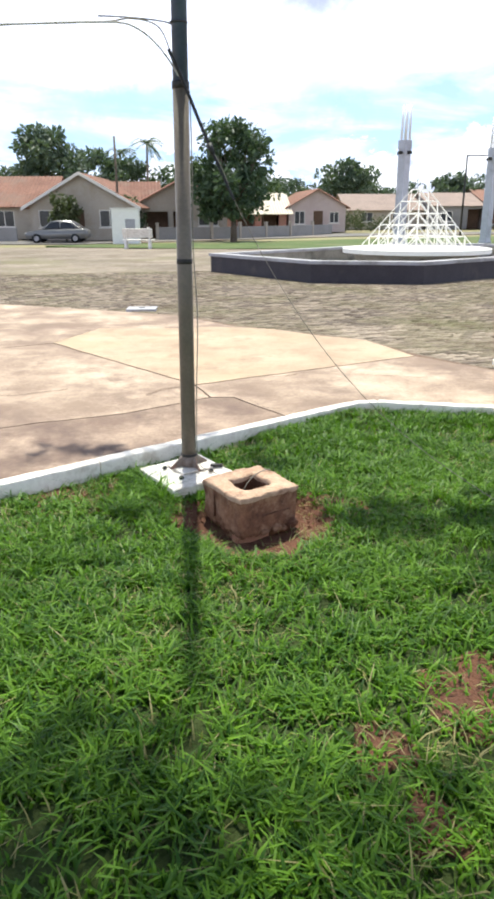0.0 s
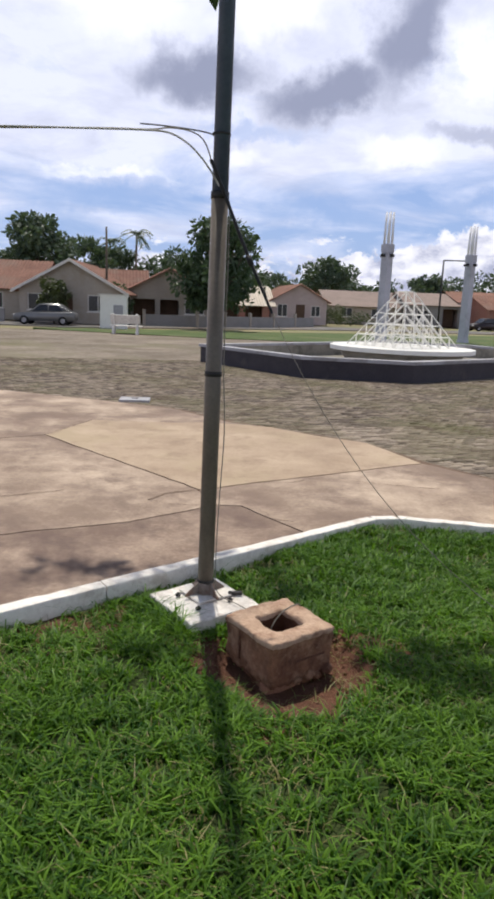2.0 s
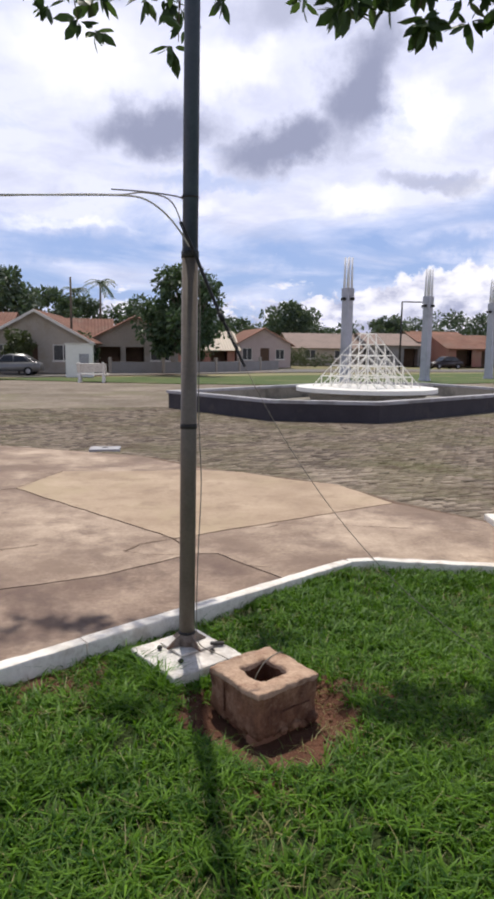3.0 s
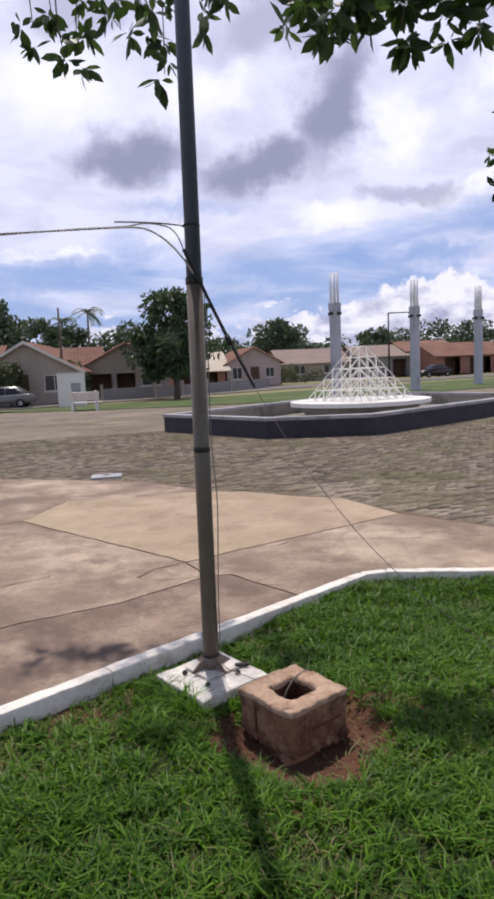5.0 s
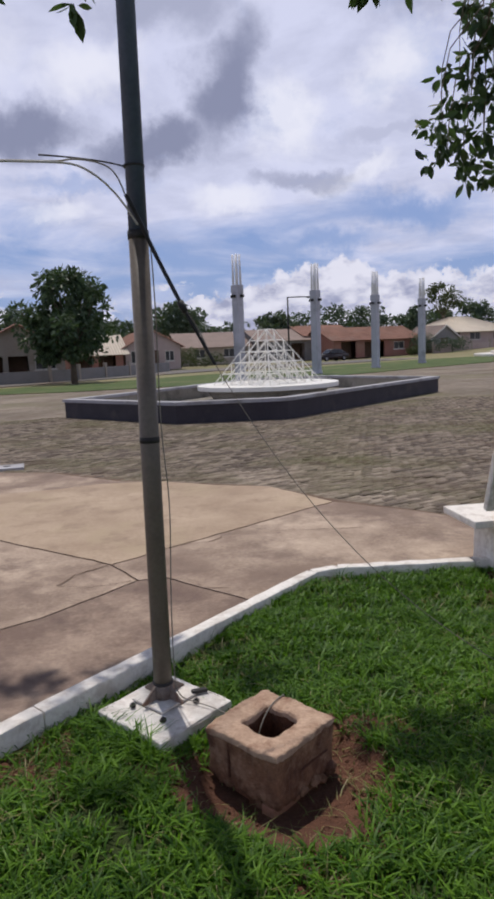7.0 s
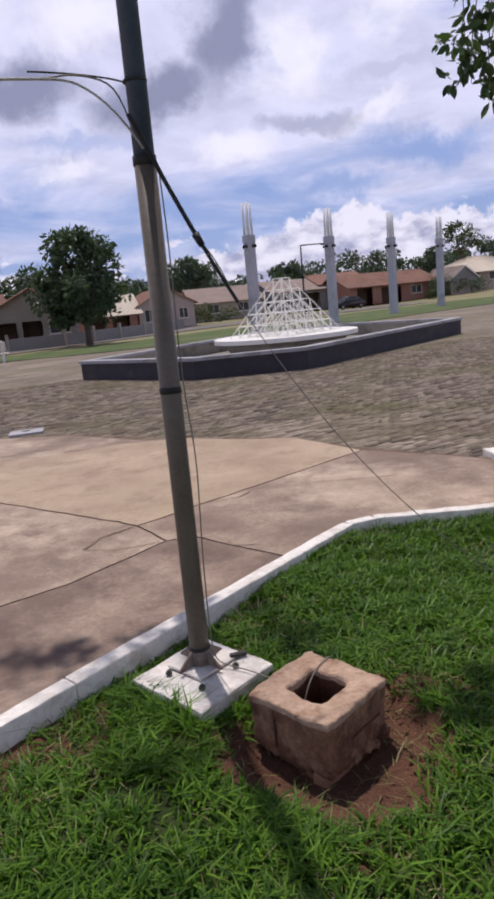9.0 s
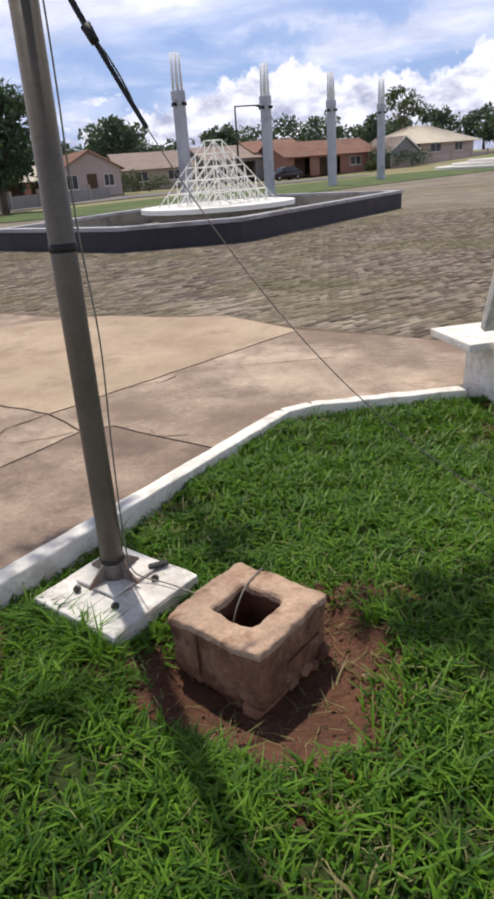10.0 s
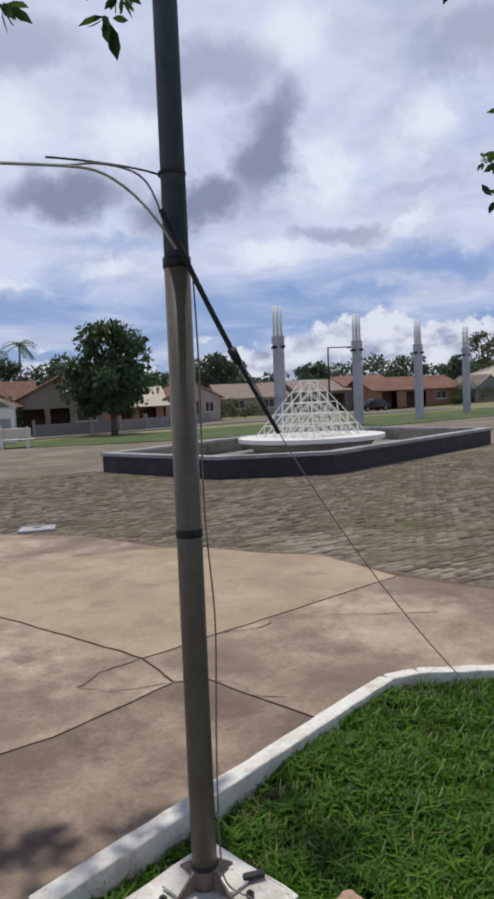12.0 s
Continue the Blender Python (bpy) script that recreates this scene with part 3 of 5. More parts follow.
def keep_grass(x, y):
    k = inside(x, y, lawn_outline).astype(float)
    for bx, by, r, s in BARE:
        d = np.hypot(x - bx, y - by) + 0.10 * np.sin(9 * x + 3 * y) * np.sin(7 * y - 2 * x) + 0.04 * np.sin(31 * x) * np.sin(27 * y)
        k *= 1 - s * np.clip((r * 1.12 - d) / (r * 0.25), 0, 1)
    u, v = (x - 0.0) * 0.777 + (y + 0.07) * 0.629, -(x - 0.0) * 0.629 + (y + 0.07) * 0.777
    k *= 1 - (np.maximum(abs(u), abs(v)) < 0.238)
    u, v = (x - 0.458) * 0.616 + (y + 0.570) * -0.788, (x - 0.458) * 0.788 + (y + 0.570) * 0.616
    k *= 1 - (np.maximum(abs(u), abs(v)) < 0.23)
    clump = np.zeros(len(x))
    for a, f, ph in WAVES:
        clump += np.sin(f * (x * math.cos(a) + y * math.sin(a)) + ph)
    clump = np.clip(0.5 + clump / 7, 0, 1)
    return k * np.clip(0.12 + 1.1 * clump, 0, 1)


blades("grass", "bright green lawn grass with bent blades", 400000, (-2.6, -4.2, 3.6, 1.8), 0.060, 0.0118, M["grass"], 1, None, keep_grass, 1.15, 0.4, 12)
blades("grass", "lawn grass behind and beside the path", 150000, (-9.0, -10.0, 9.5, 1.6), 0.085, 0.02, M["grass"], 2, None, lambda x, y: keep_grass(x, y) * ~((x > -2.6) & (x < 3.6) & (y > -4.2)), 1.0)
blades("dry_grass", "straw-coloured dead grass between the green", 20000, (-2.6, -4.0, 3.6, 1.8), 0.06, 0.007, M["grass_dry"], 3, None, lambda x, y: inside(x, y, lawn_outline) * (0.25 + 0.75 * (np.sin(3.1 * x + 1.0) * np.sin(2.7 * y) > 0.2)), 1.8)


FOOT_EDGE = (Vector((-0.36, -0.03)), Vector((-0.03, -0.43)))      # the footing's side that the grass has overgrown


def beside(p, q, lo, hi):
    """A share of one for places from lo to hi metres to the right of the line p to q."""
    d = (q - p).normalized()
    L = (q - p).length

    def share(x, y):
        along = (x - p.x) * d.x + (y - p.y) * d.y
        off = (x - p.x) * d.y - (y - p.y) * d.x
        return ((along > 0) & (along < L) & (off > lo) & (off < hi)).astype(float)
    return share


blades("grass_tufts", "long grass leaning over the edge of the white footing", 4200, (-0.5, -0.55, 0.1, 0.1), 0.10, 0.010, M["grass"], 12, None, beside(*FOOT_EDGE, 0.0, 0.09), 1.2, 0.4, 8)
blades("grass_tufts", "stray grass stems leaning over the kerb", 26000, (-3.0, -2.2, 2.6, 1.7), 0.10, 0.0055, M["grass"], 13, None, lambda x, y: beside(Vector((-3.0, -2.1)), Vector((1.28, 1.60)), 0.05, 0.075)(x, y) + beside(Vector((1.4, 1.63)), Vector((2.6, 1.50)), 0.04, 0.075)(x, y), 1.2, 0.4, 5)


def bare_soil():
    for i, (x, y, r, s) in enumerate(BARE):
        bm = bmesh.new()
        rng = random.Random(i)
        rings = []
        for k in range(13):
            rr = r * 1.35 * k / 12
            ring = []
            for a in range(44):
                t = a * math.tau / 44
                q = rr * (1 + 0.18 * math.sin(3 * t + i) + 0.1 * math.sin(5 * t + 2 * i))
                px, py = x + q * math.cos(t), y + q * math.sin(t)
                z = float(lawn_h(px, py)) + 0.014 + 0.008 * noise.noise(Vector((px * 9, py * 9, i))) + 0.004 * noise.noise(Vector((px * 40, py * 40, i)))
                if k == 12:
                    z -= 0.02
                ring.append(bm.verts.new((px, py, z)))
            rings.append(ring)
        for a, b in zip(rings[:-1], rings[1:]):
            for k in range(44):
                if a is rings[0]:
                    bm.faces.new((a[0], b[k], b[(k + 1) % 44])) if k else bm.faces.new((a[0], b[0], b[1]))
                else:
                    bm.faces.new((a[k], b[k], b[(k + 1) % 44], a[(k + 1) % 44]))
        tagged(part("bare_soil", bm, M["soil"], None, "bare patch of reddish soil in the lawn", True), category="soil", kind="structure")


bare_soil()


def kerb():
    """White-painted kerb stones butted end to end."""
    holder = thing("kerb", "white-painted concrete kerb round the lawn", "kerb", kind="structure")
    rng = random.Random(5)
    for (a, b) in zip(CURB[:-1], CURB[1:]):
        a, b = Vector((*a, 0)), Vector((*b, 0))
        d = b - a
        n = max(1, round(d.length / 2.6))
        ang = math.atan2(d.y, d.x)
        for i in range(n):
            L = d.length / n
            bm = boxed((0.0, -0.045, -0.22), (L - 0.004, 0.06, 0.098 + rng.uniform(-0.0015, 0.0015)), 0.014)
            bmesh.ops.subdivide_edges(bm, edges=[e for e in bm.edges if e.calc_length() > 0.3], cuts=22)
            rough_edges(bm, 0.006, 9, i)
            bm.transform(Matrix.Translation(a + d * (i / n)) @ Matrix.Rotation(ang, 4, "Z"))
            part("kerb_stone", bm, M["white"], holder, smooth=False)


kerb()


def inset(poly, d):
    n = len(poly)
    out = []
    for i in range(n):
        p0, p1, p2 = (Vector(poly[(i + k) % n]) for k in (-1, 0, 1))
        a, b = (p1 - p0).normalized(), (p2 - p1).normalized()
        na, nb = Vector((-a.y, a.x)), Vector((-b.y, b.x))
        bis = (na + nb).normalized()
        out.append(tuple(p1 + bis * (d / max(0.3, bis.dot(na)))))
    return out


def apron():
    """Cast concrete slabs with dirt joints along the kerb."""
    bed = flat_sheet("concrete_apron", [(-14, -11.5), (-4.7, -3.5), (1.3, 1.68), (1.52, 1.76), (14, 1.32), (14, 2.35), (3.6, 2.75), (3.1, 3.5), (2.35, 4.4), (1.75, 5.5), (0.4, 6.4), (-1.3, 7.9), (-3.0, 8.6), (-8.5, 10.5), (-16, 11)], -0.25, -0.006, M["joint"], "cracked cast concrete apron beside the kerb", "concrete")
    J, C, R, K = (-0.31, 2.56), (2.28, 4.25), (-0.08, 2.07), (0.78, 1.30)     # where joints meet
    G, E, B = (0.14, 2.07), (-2.66, 4.96), (-4.5, 3.6)
    near = [(-0.80, 1.44), (-1.52, 1.08), (-2.0, 0.80), (-4.4, -1.02)]
    back = [(1.75, 5.42), (1.1, 5.75), (0.4, 6.35), (-0.5, 6.5), (-1.16, 6.33), (-2.35, 6.25)]
    slabs = [
        ("slab_new", "smooth tan newer concrete slab", [J, C] + back + [E], 0.003),
        ("slab", "", [J, R, G, K, (1.24, 1.69), (1.5, 1.79), (13.9, 1.35), (13.9, 2.3), (3.55, 2.72), (3.05, 3.45), C], 0.0),
        ("slab", "", [J, E, B] + near[::-1] + [R], -0.001),
        ("slab_dark", "darker mottled concrete slab beside the kerb", [R] + near + [(-4.6, -3.37), K, G], -0.002),
        ("slab", "", [E] + back[::-1][:4] + [(-0.2, 6.6), (-1.35, 7.8), (-3.0, 8.5), (-8.4, 10.4), (-8.6, 5.8), B], 0.0),
        ("slab", "", [(-8.4, 10.4), (-15.9, 10.9), (-13.9, -11.3), (-4.6, -3.37), near[-1], B, (-8.6, 5.8)], 0.001),
    ]
    for i, (mat, label, pts, dz) in enumerate(slabs):
        fine = []
        for k in range(len(pts)):
            a, b = Vector((*pts[k], 0)), Vector((*pts[(k + 1) % len(pts)], 0))
            n = max(1, int((b - a).length / 0.12))
            for s in range(n):
                q = a.lerp(b, s / n)
                w = noise.noise_vector(q * 3.0) * 0.022 + noise.noise_vector(q * 11.0) * 0.010
                fine.append((q.x + w.x, q.y + w.y))
        area = sum(fine[k - 1][0] * fine[k][1] - fine[k][0] * fine[k - 1][1] for k in range(len(fine)))
        if area < 0:
            fine.reverse()
        fine = inset(fine, 0.008 + 0.002 * (i % 3))
        part("concrete_slab", prism(fine, -0.15, 0.006 + dz), M[mat], bed, label)
    # cracks with dirt in them
    for pts in ([J, (-0.62, 2.36), (-0.74, 2.12), (-0.5, 2.0), R], [G, (0.34, 1.92), (0.42, 1.74), (0.66, 1.62)], [(1.05, 3.45), (1.3, 3.2), (1.75, 3.1), (2.3, 3.0)], [(-1.6, 2.3), (-2.1, 2.0), (-2.9, 2.1), (-3.6, 1.7)], [(0.34, 2.98), (0.62, 3.0), (0.8, 3.18)]):
        bm = bmesh.new()
        line = []
        for a, b in zip(pts[:-1], pts[1:]):
            line += [Vector((*a, 0)).lerp(Vector((*b, 0)), s / 6) for s in range(6)]
        L, Rr = [], []
        for k, q in enumerate(line):
            q = q + noise.noise_vector(q * 9.0) * 0.03
            w = 0.003 + 0.007 * abs(noise.noise(q * 5.0))
            L.append(bm.verts.new((q.x - w * 0.6, q.y + w, 0.0105)))
            Rr.append(bm.verts.new((q.x + w * 0.6, q.y - w, 0.0105)))
        for k in range(len(L) - 1):
            bm.faces.new((L[k], Rr[k], Rr[k + 1], L[k + 1]))
        bmesh.ops.recalc_face_normals(bm, faces=bm.faces)
        part("crack", bm, M["joint"], bed, "dirt-filled crack")
    cover = thing("drain_cover", "pale concrete drain cover lying in the paving", "drain cover", pose(-2.16, 8.62, 0, 0, 0, 6))
    part("lid", boxed((-0.28, -0.22, -0.05), (0.28, 0.22, 0.035), 0.01), M["coping"], cover)
    part("handle", boxed((-0.06, -0.015, 0.035), (0.06, 0.015, 0.045), 0.003), M["dark_steel"], cover)


apron()


# ---------------------------------------------------------------- lamp pole with its footing
def pole():
    foot = thing("pole_footing", "white-painted concrete footing in the grass beside the kerb", "footing", pose(0, -0.07, 0, 0, 0, 39))
    bm = boxed((-0.25, -0.25, -0.2), (0.25, 0.25, 0.040), 0.012)
    bmesh.ops.subdivide_edges(bm, edges=[e for e in bm.edges if e.calc_length() > 0.15], cuts=6)
    part("slab", rough_edges(bm, 0.006, 8), M["white"], foot, "white-painted concrete slab")
    p = thing("steel_pole", "tall round grey steel pole bolted to a white footing", "pole", pose(0, 0, 0, -0.7, 0.45, 0))
    part("flange", boxed((-0.12, -0.12, 0.044), (0.12, 0.12, 0.056), 0.003, pose(0, 0, 0, 0, 0, 39)), M["white"], p, "white-painted steel base plate")
    part("shaft", cyled((0, 0, 0.055), (0, 0, 2.43), 0.049, 0.048, 24), M["galv"], p, smooth=True)
    part("upper_shaft", cyled((0, 0, 2.43), (0, 0, 5.9), 0.046, 0.042, 24), M["galv_up"], p, smooth=True)
    part("base_sleeve", cyled((0, 0, 0.055), (0, 0, 0.128), 0.058, 0.0535, 24), M["rusty"], p, "rust-stained base sleeve", True)
    part("collar", cyled((0, 0, 2.41), (0, 0, 2.45), 0.052, 0.052, 24), M["dark_steel"], p, "dark clamp collar", True)
    part("band", cyled((0, 0, 1.415), (0, 0, 1.445), 0.051, 0.051, 24), M["dark_steel"], p, "dark tape band", True)
    part("ring", cyled((0, 0, 0.13), (0, 0, 0.143), 0.055, 0.055, 24), M["dark_steel"], p, "dark rusty ring near the base", True)
    for k in range(4):
        bm = bmesh.new()
        a = radians(39 + 90 * k)
        ca, sa = math.cos(a), math.sin(a)
        pts = [(0.045, 0.055), (0.145, 0.055), (0.145, 0.066), (0.05, 0.135)]
        f = [[bm.verts.new((r * ca - o * sa, r * sa + o * ca, z)) for r, z in pts] for o in (-0.005, 0.005)]
        bm.faces.new(f[0]), bm.faces.new(f[1][::-1])
        for i in range(4):
            bm.faces.new((f[0][i], f[1][i], f[1][(i + 1) % 4], f[0][(i + 1) % 4]))
        bmesh.ops.recalc_face_normals(bm, faces=bm.faces)
        part("gusset", bm, M["rusty"], p, "rust-stained steel gusset")
        b = radians(45 + 90 * k)
        x, y = 0.165 * math.cos(b), 0.165 * math.sin(b)
        bolt = part("bolt", cyl(cyled((x, y, 0.045), (x, y, 0.058), 0.017, 0.017, 6), (x, y, 0.05), (x, y, 0.066), 0.008, 0.008, 10), M["dark_steel"], foot, "rusty anchor bolt and nut")
    part("pole_cap", cyled((0, 0, 5.9), (0, 0, 5.93), 0.048, 0.03, 20), M["dark_steel"], p)
    stone = rough_edges(boxed((-0.045, -0.016, 0), (0.045, 0.016, 0.022), 0.008), 0.006, 30, 3)
    stone.transform(pose(0.19, 0.005, 0.045, 0, 0, 12))
    tagged(part("metal_offcut", stone, M["dark_steel"], None, "dark metal offcut lying on the white footing"), category="scrap")


pole()


def cables():
    c = thing("power_cable", "twisted grey overhead cable tied to the pole", "cable", pose(0.018, 0.032, -0.05))
    d = Vector((-0.92, -0.375, -0.09))
    a = Vector((-0.02, -0.06, 2.80))
    far = [a + d * s + Vector((0, 0, -0.0015 * s * s)) for s in (0.32, 0.6, 1.2, 2.4, 4, 7, 11, 16)]
    tube("strand", [(0.0, -0.055, 2.52), (-0.08, -0.08, 2.66), (-0.22, -0.14, 2.765)] + far, 0.0052, M["wire_light"], c)
    tube("strand", [(-0.04, -0.04, 2.62), (-0.07, -0.05, 2.74), (-0.12, -0.07, 2.80), (-0.3, -0.14, 2.80)] + [p + Vector((0, 0.012, 0.014 * math.sin(i * 2.1))) for i, p in enumerate(far)], 0.004, M["wire"], c)
    tube("tie", [(-0.05, 0, 2.80), (-0.12, -0.05, 2.81), (-0.3, -0.14, 2.805), (-0.42, -0.18, 2.80)], 0.004, M["dark_steel"], c)
    part("wrap", cyled((0.0, 0, 2.795), (0.0, 0, 2.805), 0.052, 0.052, 20), M["dark_steel"], c)
    # stay wire from the pole down to the lawn
    g = thing("stay_wire", "black-sleeved wire slanting from the pole down to the lawn", "wire")
    P0, P1 = Vector((0.055, -0.03, 2.417)), Vector((3.056, -1.20, -0.466))

    def at(u):
        p = P0.lerp(P1, u)
        p.z -= 0.631 * 4 * u * (1 - u) * (1 + 0.725 * (1 - 2 * u))
        return p

    tube("sleeve", [(-0.03, -0.055, 2.60), (0.02, -0.058, 2.50)] + [at(u) for u in (0.0, 0.015, 0.03, 0.045, 0.052)], 0.010, M["black"], g, "thick black insulated sleeve", 6)
    part("splice", cyled(at(0.046), at(0.054), 0.018, 0.015, 10), M["black"], g, "taped splice", True)
    tube("sleeve_end", [at(0.05), at(0.065), at(0.08), at(0.096)], 0.008, M["black"], g, "frayed black tape", 6)
    tube("loose_strand", [at(0.05), at(0.06) + Vector((0.015, 0, 0.01)), at(0.075) + Vector((0.02, 0, 0.0)), at(0.088)], 0.003, M["wire"], g, "", 6)
    end = next(k for k in range(30, 100) if at(k / 100).z < -0.03) / 100
    tube("wire", [at(0.07 + (end - 0.07) * i / 30) for i in range(31)], 0.0022, M["wire"], g, "thin bare wire", 3)
    # loose wire hanging down the pole's side and over to the junction box
    w = thing("loose_wire", "thin grey wire hanging down the pole into the box", "wire", pose(0, 0, 0, -0.7, 0.45, 0))
    tube("wire", [(0.055, -0.02, 2.40), (0.065, -0.025, 2.1), (0.06, -0.02, 1.8), (0.058, -0.02, 1.47), (0.075, -0.03, 1.25), (0.085, -0.03, 1.05), (0.066, -0.02, 0.7), (0.06, -0.02, 0.35), (0.06, -0.03, 0.14), (0.075, -0.06, 0.07), (0.15, -0.10, 0.055), (0.25, -0.19, 0.055), (0.339, -0.336, 0.060), (0.431, -0.276, 0.065), (0.532, -0.260, 0.080), (0.584, -0.334, 0.140), (0.576, -0.372, 0.184), (0.504, -0.435, 0.181), (0.452, -0.482, 0.150), (0.403, -0.533, 0.080), (0.382, -0.555, -0.040)], 0.0034, M["wire"], w, "", 5)


cables()


def junction_box():
    j = thing("junction_box", "open square brick junction box with a chipped cement cap", "junction box", pose(0.458, -0.570, 0, 0, 0, 38))
    o, h, top = 0.212, 0.098, 0.172
    n = 60

    def sq(r, t, soft):
        c, s = math.cos(t), math.sin(t)
        k = r / (abs(c) ** soft + abs(s) ** soft) ** (1 / soft)
        return k * c, k * s

    def skin(name, prof, mat, label):
        bm = bmesh.new()
        rings = []
        for r, z, soft in prof:
            ring = []
            for k in range(n * 2):
                t = k * math.tau / (n * 2)
                x, y = sq(r, t, soft)
                p = Vector((x, y, z))
                p += noise.noise_vector(Vector((x, y, z)) * 9) * 0.008 + noise.noise_vector(Vector((x, y, z)) * 24) * 0.005 + noise.noise_vector(Vector((x, y, z)) * 55) * 0.003
                if z < -0.01:
                    p.z += 0.034 * noise.noise(Vector((x * 13, y * 13, 1.0))) + 0.016 * noise.noise(Vector((x * 40, y * 40, 2.0)))
                ring.append(bm.verts.new(p))
            rings.append(ring)
        for a, b in zip(rings[:-1], rings[1:]):
            for k in range(n * 2):
                bm.faces.new((a[k], a[(k + 1) % (n * 2)], b[(k + 1) % (n * 2)], b[k]))
        bmesh.ops.recalc_face_normals(bm, faces=bm.faces)
        return part(name, bm, mat, j, label)

    skin("body", ((o - 0.05, -0.088, 36), (o - 0.012, -0.087, 36), (o - 0.006, -0.065, 32), (o - 0.007, -0.035, 32), (o - 0.006, 0.0, 32), (o - 0.004, 0.04, 32), (o - 0.003, 0.08, 32), (o - 0.001, top - 0.045, 32), (o - 0.002, top - 0.030, 32), (o - 0.05, top - 0.028, 36)), M["clay"], "brown rendered brick sides")
    skin("cap", ((o - 0.06, top - 0.036, 40), (o - 0.001, top - 0.034, 34), (o + 0.004, top - 0.027, 32), (o + 0.004, top - 0.013, 30), (o + 0.001, top - 0.005, 26), (o - 0.007, top - 0.001, 24), (o - 0.03, top, 20), (o - 0.06, top + 0.001, 14), (h + 0.02, top - 0.001, 11), (h + 0.008, top - 0.004, 10), (h + 0.001, top - 0.013, 10), (h - 0.003, top - 0.036, 10)), M["cap"], "chipped tan cement cap")
    # inner faces of the hole take the soil colour, darker than the cap
    skin("lining", ((h - 0.003, top - 0.033, 9), (h - 0.004, 0.10, 9), (h, 0.02, 9), (h + 0.004, -0.075, 9)), M["soil"], "dark brown inner faces")
    # courses of clay bricks below, partly plastered
    rng = random.Random(3)
    for course, (z0, z1) in enumerate(((-0.165, -0.085),)):
        for side in range(4):
            m = Matrix.Rotation(side * math.pi / 2, 4, "Z")
            cuts = [-o + 0.0, -0.06, o - 0.11] if course else [-o + 0.0, 0.02, o - 0.11]
            for i in range(2):
                w = rng.uniform(-0.036, -0.012)
                bm = boxed((cuts[i] + 0.004, -o - w, z0), (cuts[i + 1] - 0.004, -o + 0.10, z1), 0.008)
                bmesh.ops.subdivide_edges(bm, edges=[e for e in bm.edges if e.calc_length() > 0.06], cuts=3)
                rough_edges(bm, 0.009, 22, side * 4 + i + course * 9)
                bm.transform(m)
                part("brick", bm, M["clay"] if (side + i + course) % 3 else M["brick"], j)
    part("brick_joint", rough_edges(boxed((-0.2165, 0.064, -0.03), (-0.20, 0.071, 0.132), 0.001), 0.002, 30), M["soil"], j, "dark open joint between the bricks")
    part("brick_joint", rough_edges(boxed((-0.05, -0.2145, 0.028), (0.15, -0.20, 0.034), 0.001), 0.003, 30), M["soil"], j, "dark open joint between the bricks")
    # lumps of spilt mortar along one side
    for lx, lz, r in ((-0.03, -0.078, 0.022), (0.05, -0.07, 0.028), (0.10, -0.085, 0.022), (0.17, -0.072, 0.032)):
        bm = bmesh.new()
        bmesh.ops.create_icosphere(bm, subdivisions=2, radius=r)
        for v in bm.verts:
            v.co = Vector((v.co.x * 1.3, v.co.y * 0.9, v.co.z)) + noise.noise_vector(v.co * 40 + Vector((lx * 50, 0, 0))) * 0.009 + Vector((lx, -o + 0.004, lz))
        part("mortar_lump", bm, M["clay"], j)
    bm = boxed((-0.135, -0.135, -0.17), (0.135, 0.135, -0.07))
    part("bottom", bm, M["soil"], j, "dark soil bottom")
    tube("wire_end", [(-0.01, -0.03, -0.075), (0.0, -0.03, 0.03), (0.02, -0.02, 0.07), (0.035, -0.01, 0.05), (0.04, 0, 0.02)], 0.0028, M["wire_light"], j, "curled pale wire end")


junction_box()


# ---------------------------------------------------------------- benches
def bench(name, label, m, w=1.5):
    b = thing(name, label, "bench", m)
    # local: x along the bench, +y the way it faces
    part("seat", rough_edges(boxed((0, 0.0, 0.375), (w, 0.58, 0.435), 0.012), 0.002, 9), M["white"], b, "white concrete seat slab")
    bm = boxed((0.06, -0.03, 0.0), (w - 0.06, 0.03, 0.50), 0.012)
    bm.transform(pose(0, -0.03, 0.535, 17, 0, 0))
    part("backrest", bm, M["white"], b, "white concrete backrest slab")
    for x in (0.16, w - 0.29):
        bm = bmesh.new()
        prof = [(0.35, -0.06), (0.33, 0.373), (0.0, 0.373), (-0.055, 0.50), (-0.215, 1.06), (-0.30, 1.09), (-0.335, 1.04), (-0.22, 0.46), (-0.37, -0.06)]
        f = [[bm.verts.new((xx, y, z)) for y, z in prof] for xx in (x, x + 0.12)]
        bm.faces.new(f[0]), bm.faces.new(f[1][::-1])
        for i in range(len(prof)):
            k = (i + 1) % len(prof)
            bm.faces.new((f[0][i], f[1][i], f[1][k], f[0][k]))
        bmesh.ops.recalc_face_normals(bm, faces=bm.faces)
        bmesh.ops.bevel(bm, geom=list(bm.edges), offset=0.008, segments=1, affect="EDGES")
        part("leg", bm, M["white"], b, "white concrete leg slab")
    return b


bench("bench", "white-painted concrete bench beside the kerb", pose(2.56, 1.40, 0.0, 0, 0, -1.5))
bench("bench", "white concrete bench on the far grass strip", pose(-8.6, 33.9, 0.02, 0, 0, 4), 1.75)


